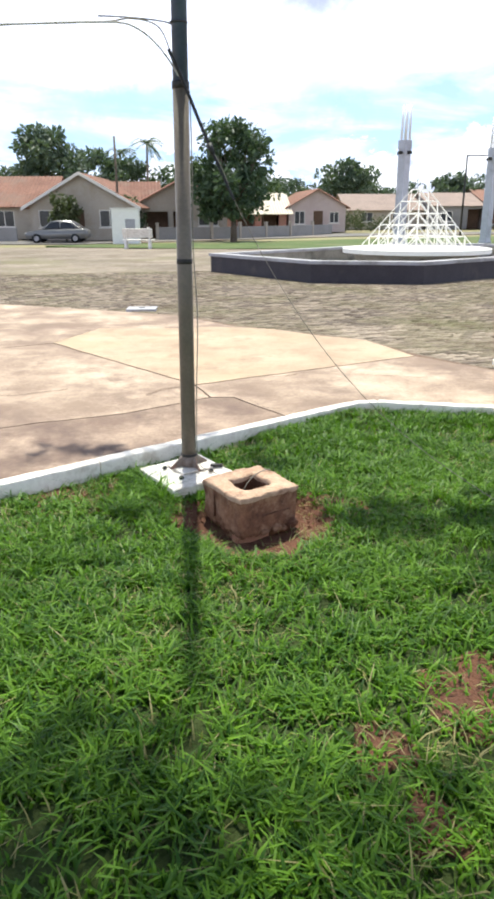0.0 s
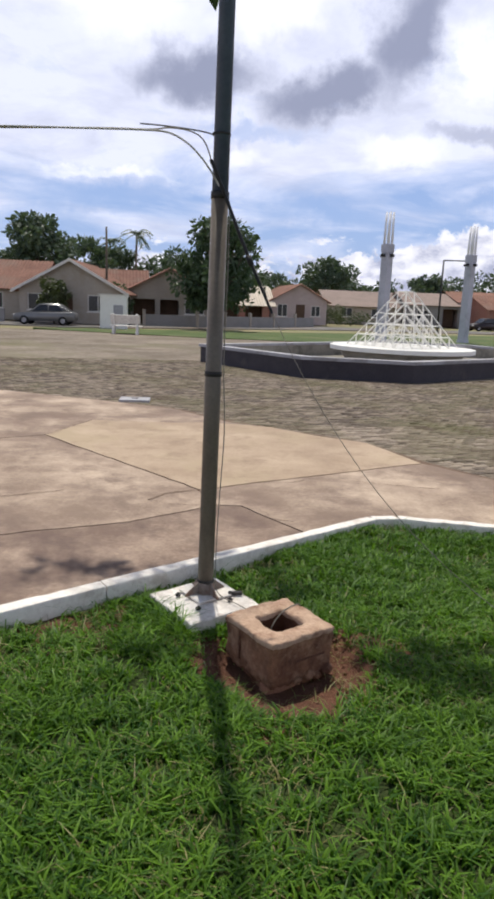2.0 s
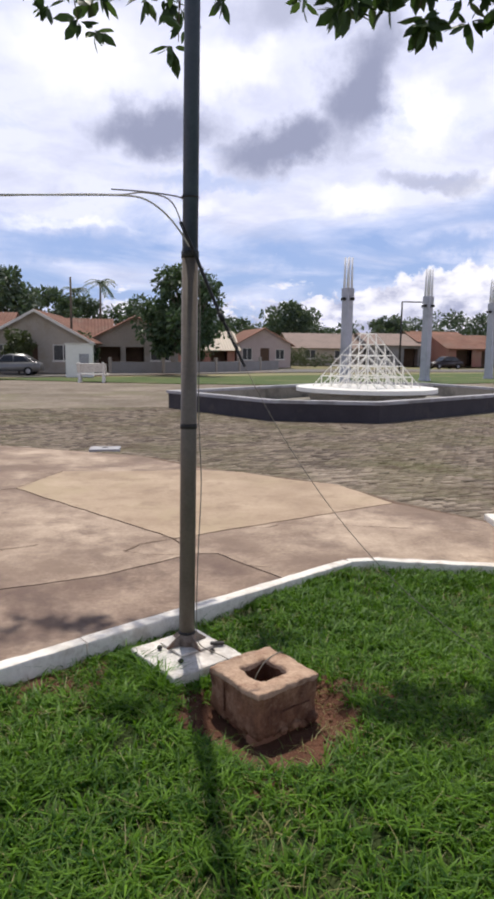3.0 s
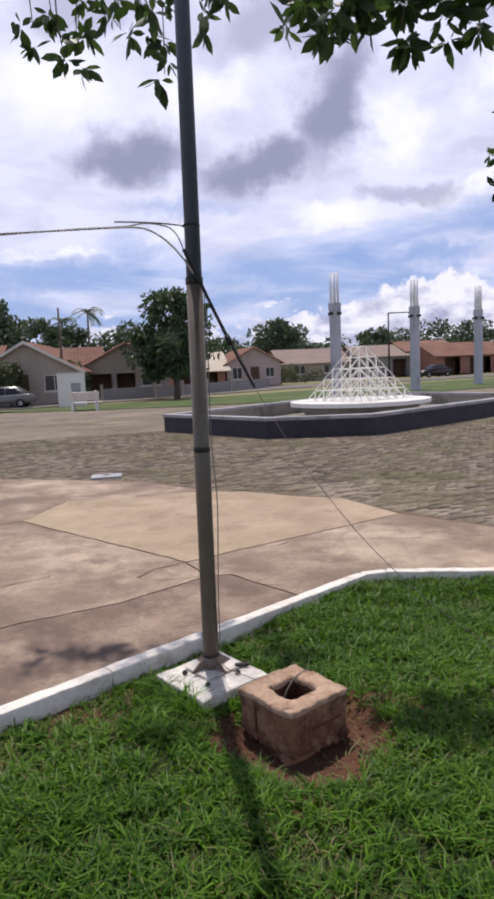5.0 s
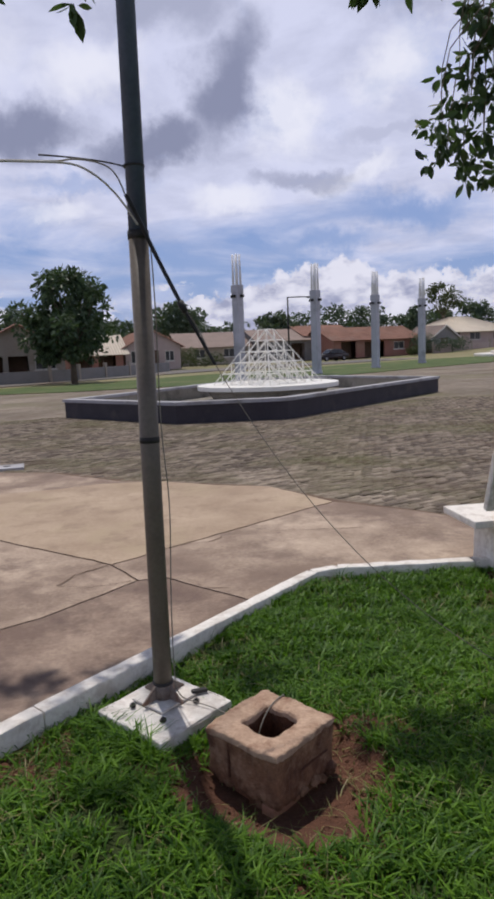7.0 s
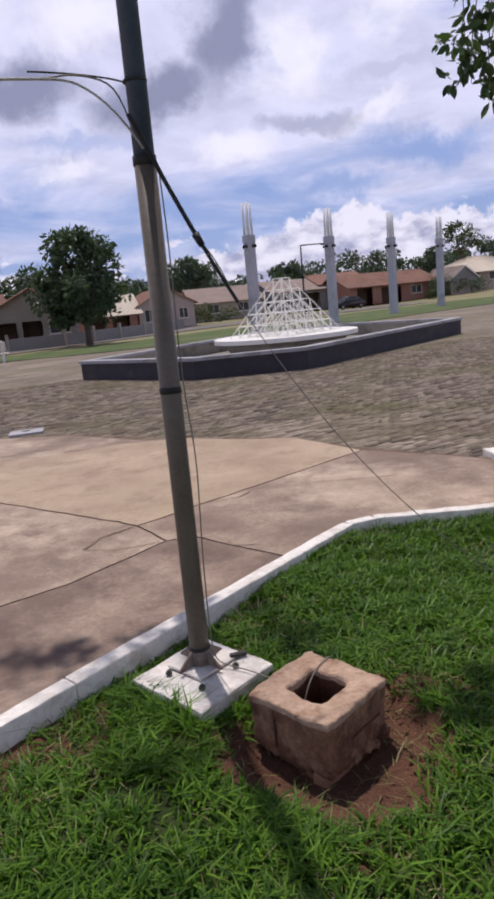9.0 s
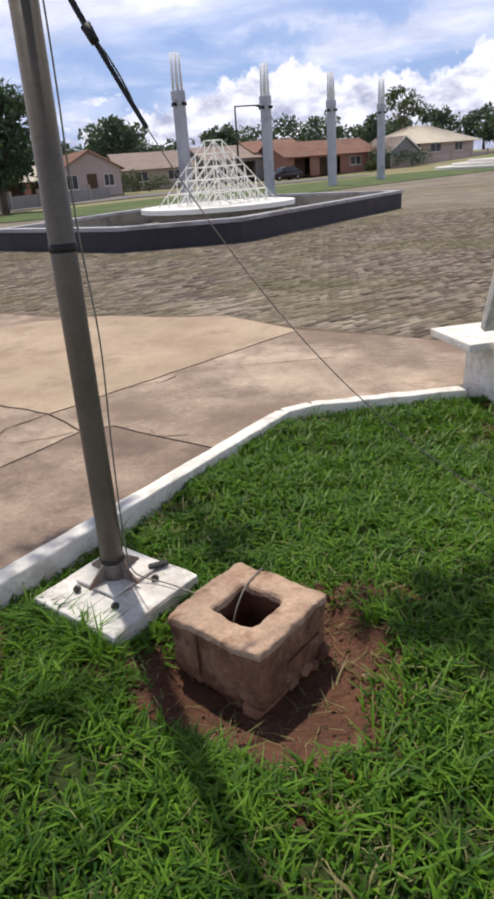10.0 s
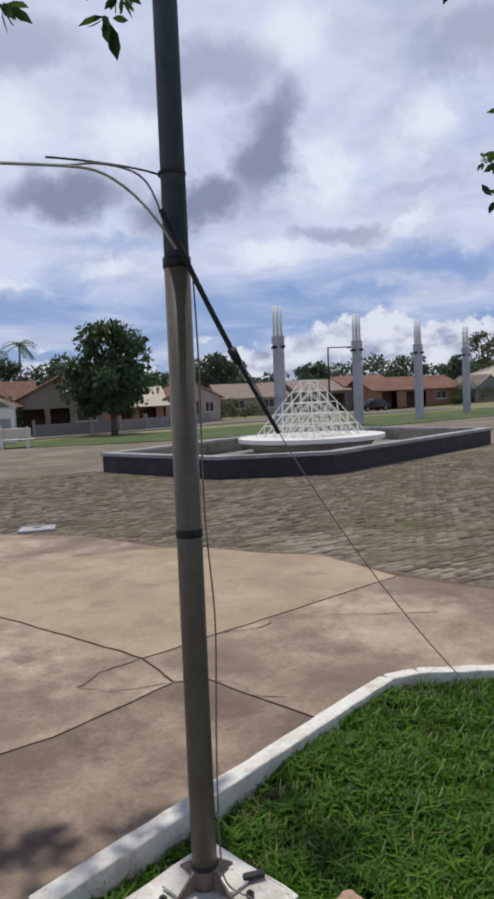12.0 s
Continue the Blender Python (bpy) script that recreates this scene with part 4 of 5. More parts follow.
# ---------------------------------------------------------------- fountain
BASIN = [(-1.9, 18.0), (1.2, 14.25), (4.1, 13.85), (11.4, 20.2), (8.6, 25.6), (5.4, 26.0)]


def fountain():
    f = thing("fountain_basin", "angular fountain basin with dark walls and grey coping", "fountain")
    n = len(BASIN)
    inner = inset(BASIN, 0.22)
    co, ci = inset(BASIN, -0.05), inset(BASIN, 0.29)
    for i in range(n):
        k = (i + 1) % n
        q = [BASIN[i], BASIN[k], inner[k], inner[i]]
        part("wall", prism(q, -0.05, 0.47), M["navy"], f, "dark slate-painted wall")
        part("coping", prism([co[i], co[k], ci[k], ci[i]], 0.472, 0.56, 0.015), M["coping"], f, "weathered grey coping")
        i2 = inset(BASIN, 0.224)
        part("lining", prism([i2[i], i2[k], inset(BASIN, 0.25)[k], inset(BASIN, 0.25)[i]], -0.05, 0.468), M["basin_in"], f, "stained inner plaster")
    part("floor", prism(inset(BASIN, 0.252), -0.05, 0.06), M["basin_in"], f, "stained basin bottom")
    for x, y, w in ((2.1, 23.0, 0.28), (8.2, 24.9, 0.5)):
        part("pier", boxed((x - w, y - 0.15, 0.06), (x + w, y + 0.15, 0.5), 0.02), M["coping"], f, "short concrete pier")
    d = thing("fountain_disc", "round white platform in the basin", "platform", pose(4.95, 20.3, 0.06))
    part("drum", cyled((0, 0, 0), (0, 0, 0.42), 1.9, 2.2, 64), M["basin_in"], d, "grey plastered drum", True)
    part("top", cyled((0, 0, 0.42), (0, 0, 0.56), 2.5, 2.5, 72), M["frame_white"], d, "white-painted disc")
    # space-frame pyramid
    s = thing("pyramid_frame", "white tubular space-frame pyramid standing on the disc", "sculpture", pose(4.95, 20.3, 0.62, 0, 0, 36))
    def bar(a, b, r=0.014):
        part("bar", cyled(a, b, r, r, 6), M["frame_white"], s)

    def lattice(H, B, levels, taper, r):
        """Tiers of triangulated square frames that shrink upwards."""
        grid = []
        for lv in range(levels + 1):
            g = levels + 1 - lv
            z = H * lv / levels
            e = B * (1 - taper * lv / levels)
            grid.append([[Vector((-e + 2 * e * i / g, -e + 2 * e * j / g, z)) for j in range(g + 1)] for i in range(g + 1)])
        for lv, rows in enumerate(grid):
            g = len(rows) - 1
            for k in range(g):
                for a, b in (((k, 0), (k + 1, 0)), ((k, g), (k + 1, g)), ((0, k), (0, k + 1)), ((g, k), (g, k + 1))):
                    bar(rows[a[0]][a[1]], rows[b[0]][b[1]], r)
            if lv == levels:
                break
            up, u = grid[lv + 1], g - 1
            for k in range(g + 1):
                for d in (k - 1, k):
                    if 0 <= d <= u:
                        bar(rows[k][0], up[d][0], r)
                        bar(rows[k][g], up[d][u], r)
                        if 0 < k < g:
                            bar(rows[0][k], up[0][d], r)
                            bar(rows[g][k], up[u][d], r)

    lattice(1.88, 1.36, 5, 0.86, 0.015)
    lattice(1.1, 0.95, 3, 0.55, 0.012)
    # four tall columns behind
    first = None
    for x, y in ((6.6, 35.45), (12.6, 40.4), (18.8, 45.8), (25.1, 51.4)):
        m = pose(x, y, -0.02, 0, 0, 41)
        if first:
            copy_thing(first, m)
            continue
        first = c = thing("column", "tall pale grey concrete column with white tubes on top", "column", m, "columns beyond the fountain")
        part("shaft", boxed((-0.235, -0.235, 0), (0.235, 0.235, 5.0), 0.02), M["pillar"], c)
        part("head", boxed((-0.26, -0.26, 5.004), (0.26, 0.26, 5.45), 0.02), M["pillar"], c)
        part("plinth", boxed((-0.28, -0.28, 0), (0.28, 0.28, 0.2), 0.02), M["pillar"], c)
        for k in range(4):
            bm = boxed((0.235, -0.07, 4.76), (0.46, 0.07, 4.92), 0.02, Matrix.Rotation(k * math.pi / 2, 4, "Z"))
            part("bracket", bm, M["dark_steel"], c, "dark lamp bracket")
        for k in range(4):
            a = math.pi / 4 + k * math.pi / 2
            x2, y2 = 0.21 * math.cos(a), 0.21 * math.sin(a)
            part("tube", cyled((x2, y2, 5.4), (x2 * 0.9, y2 * 0.9, 7.15), 0.07, 0.06, 8), M["rebar"], c, "pale upright tube", True)


fountain()


# ---------------------------------------------------------------- houses
def house(name, label, m, w, d, eave, ridge, wall, roof, gable="x", over=0.5, openings=(), fascia=True):
    """A small house. Local x along the front (w), y depth (d), front at y=0. gable 'y': ridge runs along y, gable to the front; 'x': ridge along the front; 'h': hipped."""
    h = thing(name, label, "house", m)
    bm = bmesh.new()
    t = 0.15
    # walls with openings cut as gaps in the front
    cuts = sorted(openings, key=lambda o: o[0])
    x = 0.0
    for ox, oz, ow, oh, kind in cuts:
        if ox > x:
            box(bm, (x, 0, 0), (ox, t, eave))
        if oz > 0:
            box(bm, (ox, 0, 0), (ox + ow, t, oz))
        if oz + oh < eave:
            box(bm, (ox, 0, oz + oh), (ox + ow, t, eave))
        x = ox + ow
    box(bm, (x, 0, 0), (w, t, eave))
    box(bm, (0, t, 0), (t, d, eave)), box(bm, (w - t, t, 0), (w, d, eave)), box(bm, (t, d - t, 0), (w - t, d, eave))
    part("wall", bm, M[wall], h)
    if gable in ("y", "x"):
        for k in (0, 1):
            bm = bmesh.new()
            if gable == "y":
                y0 = 0.0 if k == 0 else d - t
                a = [(0, y0, eave), (w, y0, eave), (w / 2, y0, ridge - 0.08)]
                b = [(px, y0 + t, pz) for px, _, pz in a]
            else:
                x0 = 0.0 if k == 0 else w - t
                a = [(x0, 0, eave), (x0, d, eave), (x0, d / 2, ridge - 0.08)]
                b = [(x0 + t, py, pz) for _, py, pz in a]
            A, B = [bm.verts.new(v) for v in a], [bm.verts.new(v) for v in b]
            bm.faces.new(A), bm.faces.new(B[::-1])
            for i in range(3):
                bm.faces.new((A[i], B[i], B[(i + 1) % 3], A[(i + 1) % 3]))
            bmesh.ops.recalc_face_normals(bm, faces=bm.faces)
            part("gable", bm, M[wall], h)
    for ox, oz, ow, oh, kind in cuts:
        if kind == "door":
            part("door", boxed((ox, 0.05, 0.02), (ox + ow, 0.09, oz + oh)), M["wood"], h, "dark wooden door")
        elif kind == "open":
            # the porch's shade is put into this wall's dark wood colour
            part("porch_back", boxed((ox, 1.3, 0), (ox + ow, 1.4, oz + oh)), M["wood"], h, "porch back wall coloured dark for shade")
        else:
            wn = part("window", boxed((ox, 0.06, oz), (ox + ow, 0.08, oz + oh)), M["glass"], h, "dark window")
            bm = bmesh.new()
            for lo, hi in (((ox, 0.03, oz), (ox + 0.06, 0.058, oz + oh)), ((ox + ow - 0.06, 0.03, oz), (ox + ow, 0.058, oz + oh)), ((ox + 0.06, 0.03, oz + oh - 0.06), (ox + ow - 0.06, 0.058, oz + oh)), ((ox + 0.06, 0.03, oz), (ox + ow - 0.06, 0.058, oz + 0.06)), ((ox + ow / 2 - 0.03, 0.03, oz + 0.06), (ox + ow / 2 + 0.03, 0.058, oz + oh - 0.06))):
                box(bm, lo, hi)
            part("frame", bm, M["trim"], wn)
            part("sill", boxed((ox - 0.08, -0.08, oz - 0.08), (ox + ow + 0.08, 0.0, oz - 0.002)), M["trim"], wn)
    # roof: rows of tiles as ribbed sheets
    def slope(p0, p1, q1, q0, nm="roof"):
        """Sheet with ribs from eave p0-p1 to ridge q0-q1."""
        p0, p1, q1, q0 = map(Vector, (p0, p1, q1, q0))
        L = (p1 - p0).length
        nrm = (p1 - p0).cross(q0 - p0).normalized()
        bm = bmesh.new()
        n = max(4, int(L / 0.28))
        ribs = n * 2
        rows = 5
        V = []
        for r in range(rows + 1):
            s = r / rows
            row = []
            for i in range(ribs + 1):
                u = i / ribs
                c = p0.lerp(p1, u).lerp(q0.lerp(q1, u), s)
                row.append(bm.verts.new(c + nrm * (0.05 * (i % 2) + 0.015 * noise.noise(c * 0.9))))
            V.append(row)
        for r in range(rows):
            for i in range(ribs):
                bm.faces.new((V[r][i], V[r][i + 1], V[r + 1][i + 1], V[r + 1][i]))
        geo = bmesh.ops.extrude_face_region(bm, geom=bm.faces[:])
        bmesh.ops.translate(bm, verts=[g for g in geo["geom"] if isinstance(g, bmesh.types.BMVert)], vec=-nrm * 0.07)
        bmesh.ops.recalc_face_normals(bm, faces=bm.faces)
        part(nm, bm, M[roof], h)

    o = over
    if gable == "y":
        k = (ridge - eave) / (w / 2)
        ze = eave - o * k
        slope((-o, d + o, ze), (-o, -o, ze), (w / 2, -o, ridge), (w / 2, d + o, ridge))
        slope((w + o, -o, ze), (w + o, d + o, ze), (w / 2, d + o, ridge), (w / 2, -o, ridge))
        if fascia:
            for s in (0, 1):
                xe = -o if s == 0 else w + o
                bm = bmesh.new()
                a = [(xe, -o - 0.04, ze - 0.16), (w / 2, -o - 0.04, ridge - 0.16), (w / 2, -o - 0.04, ridge + 0.06), (xe, -o - 0.04, ze + 0.06)]
                A = [bm.verts.new(v) for v in a]
                B = [bm.verts.new((px, py + 0.035, pz)) for px, py, pz in a]
                bm.faces.new(A), bm.faces.new(B[::-1])
                for i in range(4):
                    bm.faces.new((A[i], B[i], B[(i + 1) % 4], A[(i + 1) % 4]))
                bmesh.ops.recalc_face_normals(bm, faces=bm.faces)
                part("bargeboard", bm, M["trim"], h, "pale bargeboard")
    elif gable == "x":
        k = (ridge - eave) / (d / 2)
        ze = eave - o * k
        slope((-o, -o, ze), (w + o, -o, ze), (w + o, d / 2, ridge), (-o, d / 2, ridge))
        slope((w + o, d + o, ze), (-o, d + o, ze), (-o, d / 2, ridge), (w + o, d / 2, ridge))
    else:
        k = (ridge - eave) / (d / 2)
        ze = eave - o * k
        a, b = d / 2, w - d / 2
        slope((-o, -o, ze), (w + o, -o, ze), (b, d / 2, ridge), (a, d / 2, ridge))
        slope((w + o, d + o, ze), (-o, d + o, ze), (a, d / 2, ridge), (b, d / 2, ridge))
        slope((-o, d + o, ze), (-o, -o, ze), (a, d / 2, ridge), (a, d / 2 + 0.01, ridge))
        slope((w + o, -o, ze), (w + o, d + o, ze), (b, d / 2 + 0.01, ridge), (b, d / 2, ridge))
    return h


house("house", "beige house with a red-brown tiled roof and pale bargeboards", pose(-18.3, 46.6, 0, 0, 0, 4), 7.6, 10, 2.5, 4.6, "wall_beige", "roof", "y", 0.5, [(0.6, 0.9, 1.6, 1.2, "win"), (3.0, 0, 0.9, 2.1, "door"), (5.0, 0.9, 1.5, 1.2, "win")])
house("house", "long red-tiled wing beside the beige house", pose(-29.5, 48.5, 0, 0, 0, 4), 11.5, 8, 2.6, 4.7, "wall_beige", "roof", "x", 0.5, [(1.5, 0.9, 1.5, 1.2, "win"), (7.5, 0.9, 1.5, 1.2, "win")])
house("house", "beige house with a faded red roof behind a low wall", pose(-11.4, 51.5, 0, 0, 0, 12), 7.0, 11, 2.7, 4.5, "wall_beige", "roof", "y", 0.6, [(0.4, 0, 1.9, 2.0, "open"), (2.7, 0, 1.5, 2.0, "open"), (4.7, 0.9, 1.6, 1.1, "win")], False)
house("house", "low wing with a faded red tiled roof", pose(-16.0, 53.2, 0, 0, 0, 12), 5.6, 7, 2.7, 4.45, "wall_beige", "roof", "x", 0.5, [(1.0, 0.9, 1.2, 1.1, "win"), (3.4, 0, 1.4, 2.0, "open")])
house("house", "pale pink gabled house with a brown roof edge", pose(0.3, 70, 0, 0, 0, 10), 6.0, 12, 2.6, 4.25, "wall_pink", "roof", "y", 0.45, [(0.6, 0.8, 1.1, 1.3, "win"), (2.6, 0, 1.0, 2.1, "door"), (4.3, 0.9, 1.0, 1.1, "win")], False)
# this porch roof gets the pale tiles to show its slope as sunlit
house("house", "low house with a tiled porch roof coloured pale as sunlit", pose(-5.4, 68, 0, 0, 0, 12), 5.6, 7, 2.1, 3.9, "wall_red", "roof_pale", "x", 0.6, [(0.5, 0, 1.8, 1.9, "open"), (3.0, 0, 1.8, 1.9, "open")])
house("house", "low house with a weathered brown roof", pose(7.6, 84, 0, 0, 0, 10), 9.5, 9, 2.4, 4.2, "wall_beige", "roof_grey", "x", 0.5, [(1.5, 0.9, 1.5, 1.1, "win"), (5.5, 0.9, 1.5, 1.1, "win")])
house("house", "grey-roofed house with plain walls", pose(17.5, 84, 0, 0, 0, 10), 7.5, 9, 2.8, 4.3, "wall_grey", "roof_grey", "x", 0.4, [(1.2, 0.9, 1.5, 1.2, "win"), (4.6, 0, 2.0, 2.3, "open")])
house("house", "flat-fronted pink house with a red roof", pose(24.2, 86, 0.1, 0, 0, 10), 7.5, 9, 3.2, 4.6, "wall_pink", "roof", "x", 0.3, [(1.2, 0, 2.4, 2.2, "open"), (5.0, 1.0, 1.3, 1.1, "win")])
house("house", "red brick house with a rust-coloured tiled roof", pose(26.6, 80.5, 0.1, 0, 0, 12), 12.5, 8, 2.5, 4.0, "wall_red", "roof", "x", 0.7, [(1.0, 0, 2.2, 2.1, "open"), (4.5, 0, 3.0, 2.0, "open"), (9.0, 0.9, 1.6, 1.0, "win")])
house("house", "cream house with a pale hipped tiled roof", pose(45.5, 88, 1.0, 0, 0, 14), 12.5, 9, 2.3, 4.3, "wall_pink", "roof_pale", "h", 0.8, [(1.5, 0, 1.2, 1.9, "door"), (4.5, 0.8, 2.0, 1.1, "win"), (9.0, 0.8, 1.5, 1.1, "win")])
house("house", "small grey gabled shed with a pale roof edge", pose(40.5, 82, 0.4, 0, 0, 12), 4.5, 6, 1.9, 3.5, "wall_grey", "roof_grey", "y", 0.3, [(1.5, 0, 1.2, 1.8, "door")])


def low_wall(label, pts, h, mat, posts=True):
    w = thing("garden_wall", label, "wall")
    for (x1, y1), (x2, y2) in zip(pts[:-1], pts[1:]):
        d = Vector((x2 - x1, y2 - y1, 0))
        m = pose(x1, y1, rise(x1, y1), 0, 0, math.degrees(math.atan2(d.y, d.x)))
        n = max(1, round(d.length / 3.4))
        for i in range(n):
            a, b = d.length * i / n, d.length * (i + 1) / n
            part("panel", boxed((a + 0.12, -0.07, -0.1), (b - 0.12, 0.07, h), 0.01, m), M[mat], w)
            part("post", boxed((a - 0.115, -0.12, -0.1), (a + 0.115, 0.12, h + 0.35), 0.01, m), M["wall_beige"], w, "pale post")


low_wall("low rendered garden wall with pale posts", [(-9.5, 49.0), (-5.5, 50.0), (0.5, 57.0), (4.5, 64.5)], 0.85, "wall_grey")
low_wall("pale garden wall in front of the far houses", [(40, 80.5), (62, 86)], 1.1, "wall_pink")
low_wall("grey garden wall before the beige house", [(-26, 45.4), (-19.0, 45.8)], 0.9, "wall_grey")


# ---------------------------------------------------------------- trees and shrubs
def leaf_cloud(centres, radii, per, size, seed, flat=0.7, droop=0.3, narrow=0.42):
    """Leaf quads scattered through clumps: arrays of vertices and faces."""
    rng = np.random.default_rng(seed)
    C = np.repeat(np.asarray(centres, float), per, 0)
    R = np.repeat(np.asarray(radii, float), per)
    n = len(C)
    d = rng.normal(size=(n, 3))
    d /= np.linalg.norm(d, axis=1)[:, None]
    p = C + d * (R * rng.uniform(0.35, 1.0, n) ** 0.6)[:, None] * np.array([1, 1, flat])
    ax = d + rng.normal(size=(n, 3)) * 0.7 + np.array([0, 0, -droop])
    ax /= np.linalg.norm(ax, axis=1)[:, None]
    sd = np.cross(ax, rng.normal(size=(n, 3)))
    sd /= np.linalg.norm(sd, axis=1)[:, None] + 1e-9
    nr = np.cross(ax, sd)
    s = size * rng.uniform(0.6, 1.25, n)
    L, Wd = ax * s[:, None], sd * (s * narrow / 2)[:, None]
    fold = nr * (s * 0.05)[:, None]
    V = np.stack([p, p + L * 0.3 + Wd * 0.85 + fold, p + L * 0.65 + Wd * 0.9 + fold, p + L * 1.0, p + L * 0.65 - Wd * 0.9 + fold, p + L * 0.3 - Wd * 0.85 + fold], 1).reshape(-1, 3)
    b = (np.arange(n) * 6)[:, None]
    F = np.concatenate([b + np.array([[0, 1, 2, 3]]), b + np.array([[0, 3, 4, 5]])])
    return V, F


def tree(label, x, y, height, spread, trunk_h, leaf, size, clumps, per, seed, trunk_r=0.2, squash=0.75, group="", clump=(0.16, 0.32)):
    rng = random.Random(seed)
    z = rise(x, y) - 0.1
    t = thing("tree", label, "tree", pose(x, y, z), group)
    bm = bmesh.new()
    lean = Vector((rng.uniform(-0.2, 0.2), rng.uniform(-0.2, 0.2), 0))
    fork = Vector((lean.x * trunk_h * 0.4, lean.y * trunk_h * 0.4, trunk_h))
    cyl(bm, (0, 0, -0.1), fork, trunk_r, trunk_r * 0.72, 10)
    cen, rad = [], []
    crown_h = height - trunk_h
    for i in range(clumps):
        u, a = rng.random(), rng.random() * math.tau
        k = rng.uniform(0.25, 1.0) ** 0.5
        zz = trunk_h + crown_h * (0.05 + 0.87 * u)
        prof = math.sin(math.pi * (0.16 + 0.78 * u)) ** 0.6
        r = spread * k * prof * rng.uniform(0.6, 1.2)
        cen.append((fork.x + r * math.cos(a), fork.y + r * math.sin(a), zz))
        rad.append(spread * rng.uniform(*clump))
        if i % 3 == 0:
            cyl(bm, fork - Vector((0, 0, rng.uniform(0, 0.3) * trunk_h)), Vector(cen[-1]), trunk_r * 0.35, trunk_r * 0.06, 6)
    part("trunk", bm, M["bark"], t, "grey-brown trunk and limbs", True)
    V, F = leaf_cloud(cen, rad, per, size, seed, squash)
    part("crown", fast_mesh("crown", V, F, M[leaf]), None, t, "uneven leafy crown")
    return t


def palm(x, y, h, seed):
    rng = random.Random(seed)
    t = thing("palm_tree", "tall palm with drooping fronds behind the houses", "palm tree", pose(x, y, 0))
    part("trunk", cyled((0, 0, -0.1), (0.2, 0, h), 0.17, 0.11, 9), M["bark"], t, "slender grey trunk", True)
    for k in range(18):
        a, el = rng.random() * math.tau, rng.uniform(-0.1, 1.2)
        L = rng.uniform(1.9, 2.6)
        bm = bmesh.new()
        pts = []
        for i in range(9):
            s = i / 8 * L
            pts.append(Vector((0.2 + math.cos(a) * s * math.cos(el * (1 - s / L * 0.5)), math.sin(a) * s * math.cos(el * (1 - s / L * 0.5)), h + s * math.sin(el) - 0.32 * s * s)))
        side = Vector((-math.sin(a), math.cos(a), 0))
        for p, q in zip(pts[:-1], pts[1:]):
            for sg in (-1, 1):
                for f in (0.0, 0.5):
                    c = p.lerp(q, f)
                    e = c + side * sg * 0.42 + (q - p) * 0.8 - Vector((0, 0, 0.18))
                    bm.faces.new([bm.verts.new(v) for v in (c, c + (q - p) * 0.38, e)])
        part("frond", bm, M["leaf_haze"], t)


tree("large dark mango tree with a dense crown on the grass strip", -3.5, 46.5, 8.0, 3.7, 1.7, "leaf_big", 0.40, 105, 80, 17, 0.26, 1.0, "", (0.08, 0.22))
tree("broad dark tree rising behind the red roofs", -26.5, 76, 11.0, 4.2, 4.5, "leaf_haze", 0.6, 60, 90, 12, 0.35)
tree("round-crowned tree behind the gabled house", 8.8, 108, 9.4, 5.2, 4.6, "leaf_haze", 0.65, 55, 80, 13, 0.35, 0.6)
tree("open-crowned tree beside the hipped roof", 50.0, 97, 9.6, 3.4, 5.0, "leaf_olive", 0.45, 26, 60, 14, 0.25, 0.55)
tree("small round garden tree before the beige house", -15.4, 45.4, 3.3, 1.2, 1.2, "leaf_olive", 0.28, 26, 60, 15, 0.08)
tree("small dark garden tree by the house corner", -11.9, 48.8, 3.2, 1.5, 0.8, "leaf_big", 0.3, 30, 60, 16, 0.1)
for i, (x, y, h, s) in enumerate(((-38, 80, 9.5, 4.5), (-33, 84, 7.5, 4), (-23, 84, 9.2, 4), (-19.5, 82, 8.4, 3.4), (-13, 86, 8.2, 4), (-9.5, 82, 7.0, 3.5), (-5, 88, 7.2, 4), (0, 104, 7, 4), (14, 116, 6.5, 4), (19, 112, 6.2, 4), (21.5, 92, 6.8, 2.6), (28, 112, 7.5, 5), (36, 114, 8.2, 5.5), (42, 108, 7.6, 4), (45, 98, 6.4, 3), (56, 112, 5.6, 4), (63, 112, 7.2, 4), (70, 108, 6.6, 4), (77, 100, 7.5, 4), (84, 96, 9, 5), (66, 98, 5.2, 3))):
    tree("distant green tree behind the roofs", x, y, h, s, h * 0.3, "leaf_haze", 0.62, 34, 70, 30 + i, 0.25, 0.75, "trees behind the houses")
palm(-16.4, 80, 9.6, 4)
palm(-21.0, 86, 9.0, 5)


def shrub(label, x, y, w, h, seed, leaf="leaf_olive"):
    rng = random.Random(seed)
    cen = [(rng.uniform(-w, w), rng.uniform(-0.5, 0.5), rng.uniform(0.25, 0.85) * h) for _ in range(26)]
    V, F = leaf_cloud(cen, [h * 0.28] * 26, 60, 0.2, seed)
    V[:, 2] = np.maximum(V[:, 2], 0.0)
    t = thing("shrub", label, "shrub", pose(x, y, rise(x, y) - 0.05))
    part("leaves", fast_mesh("leaves", V, F, M[leaf]), None, t)
    part("stem", cyled((0, 0, -0.1), (0, 0, h * 0.5), 0.05, 0.03, 6), M["bark"], t)


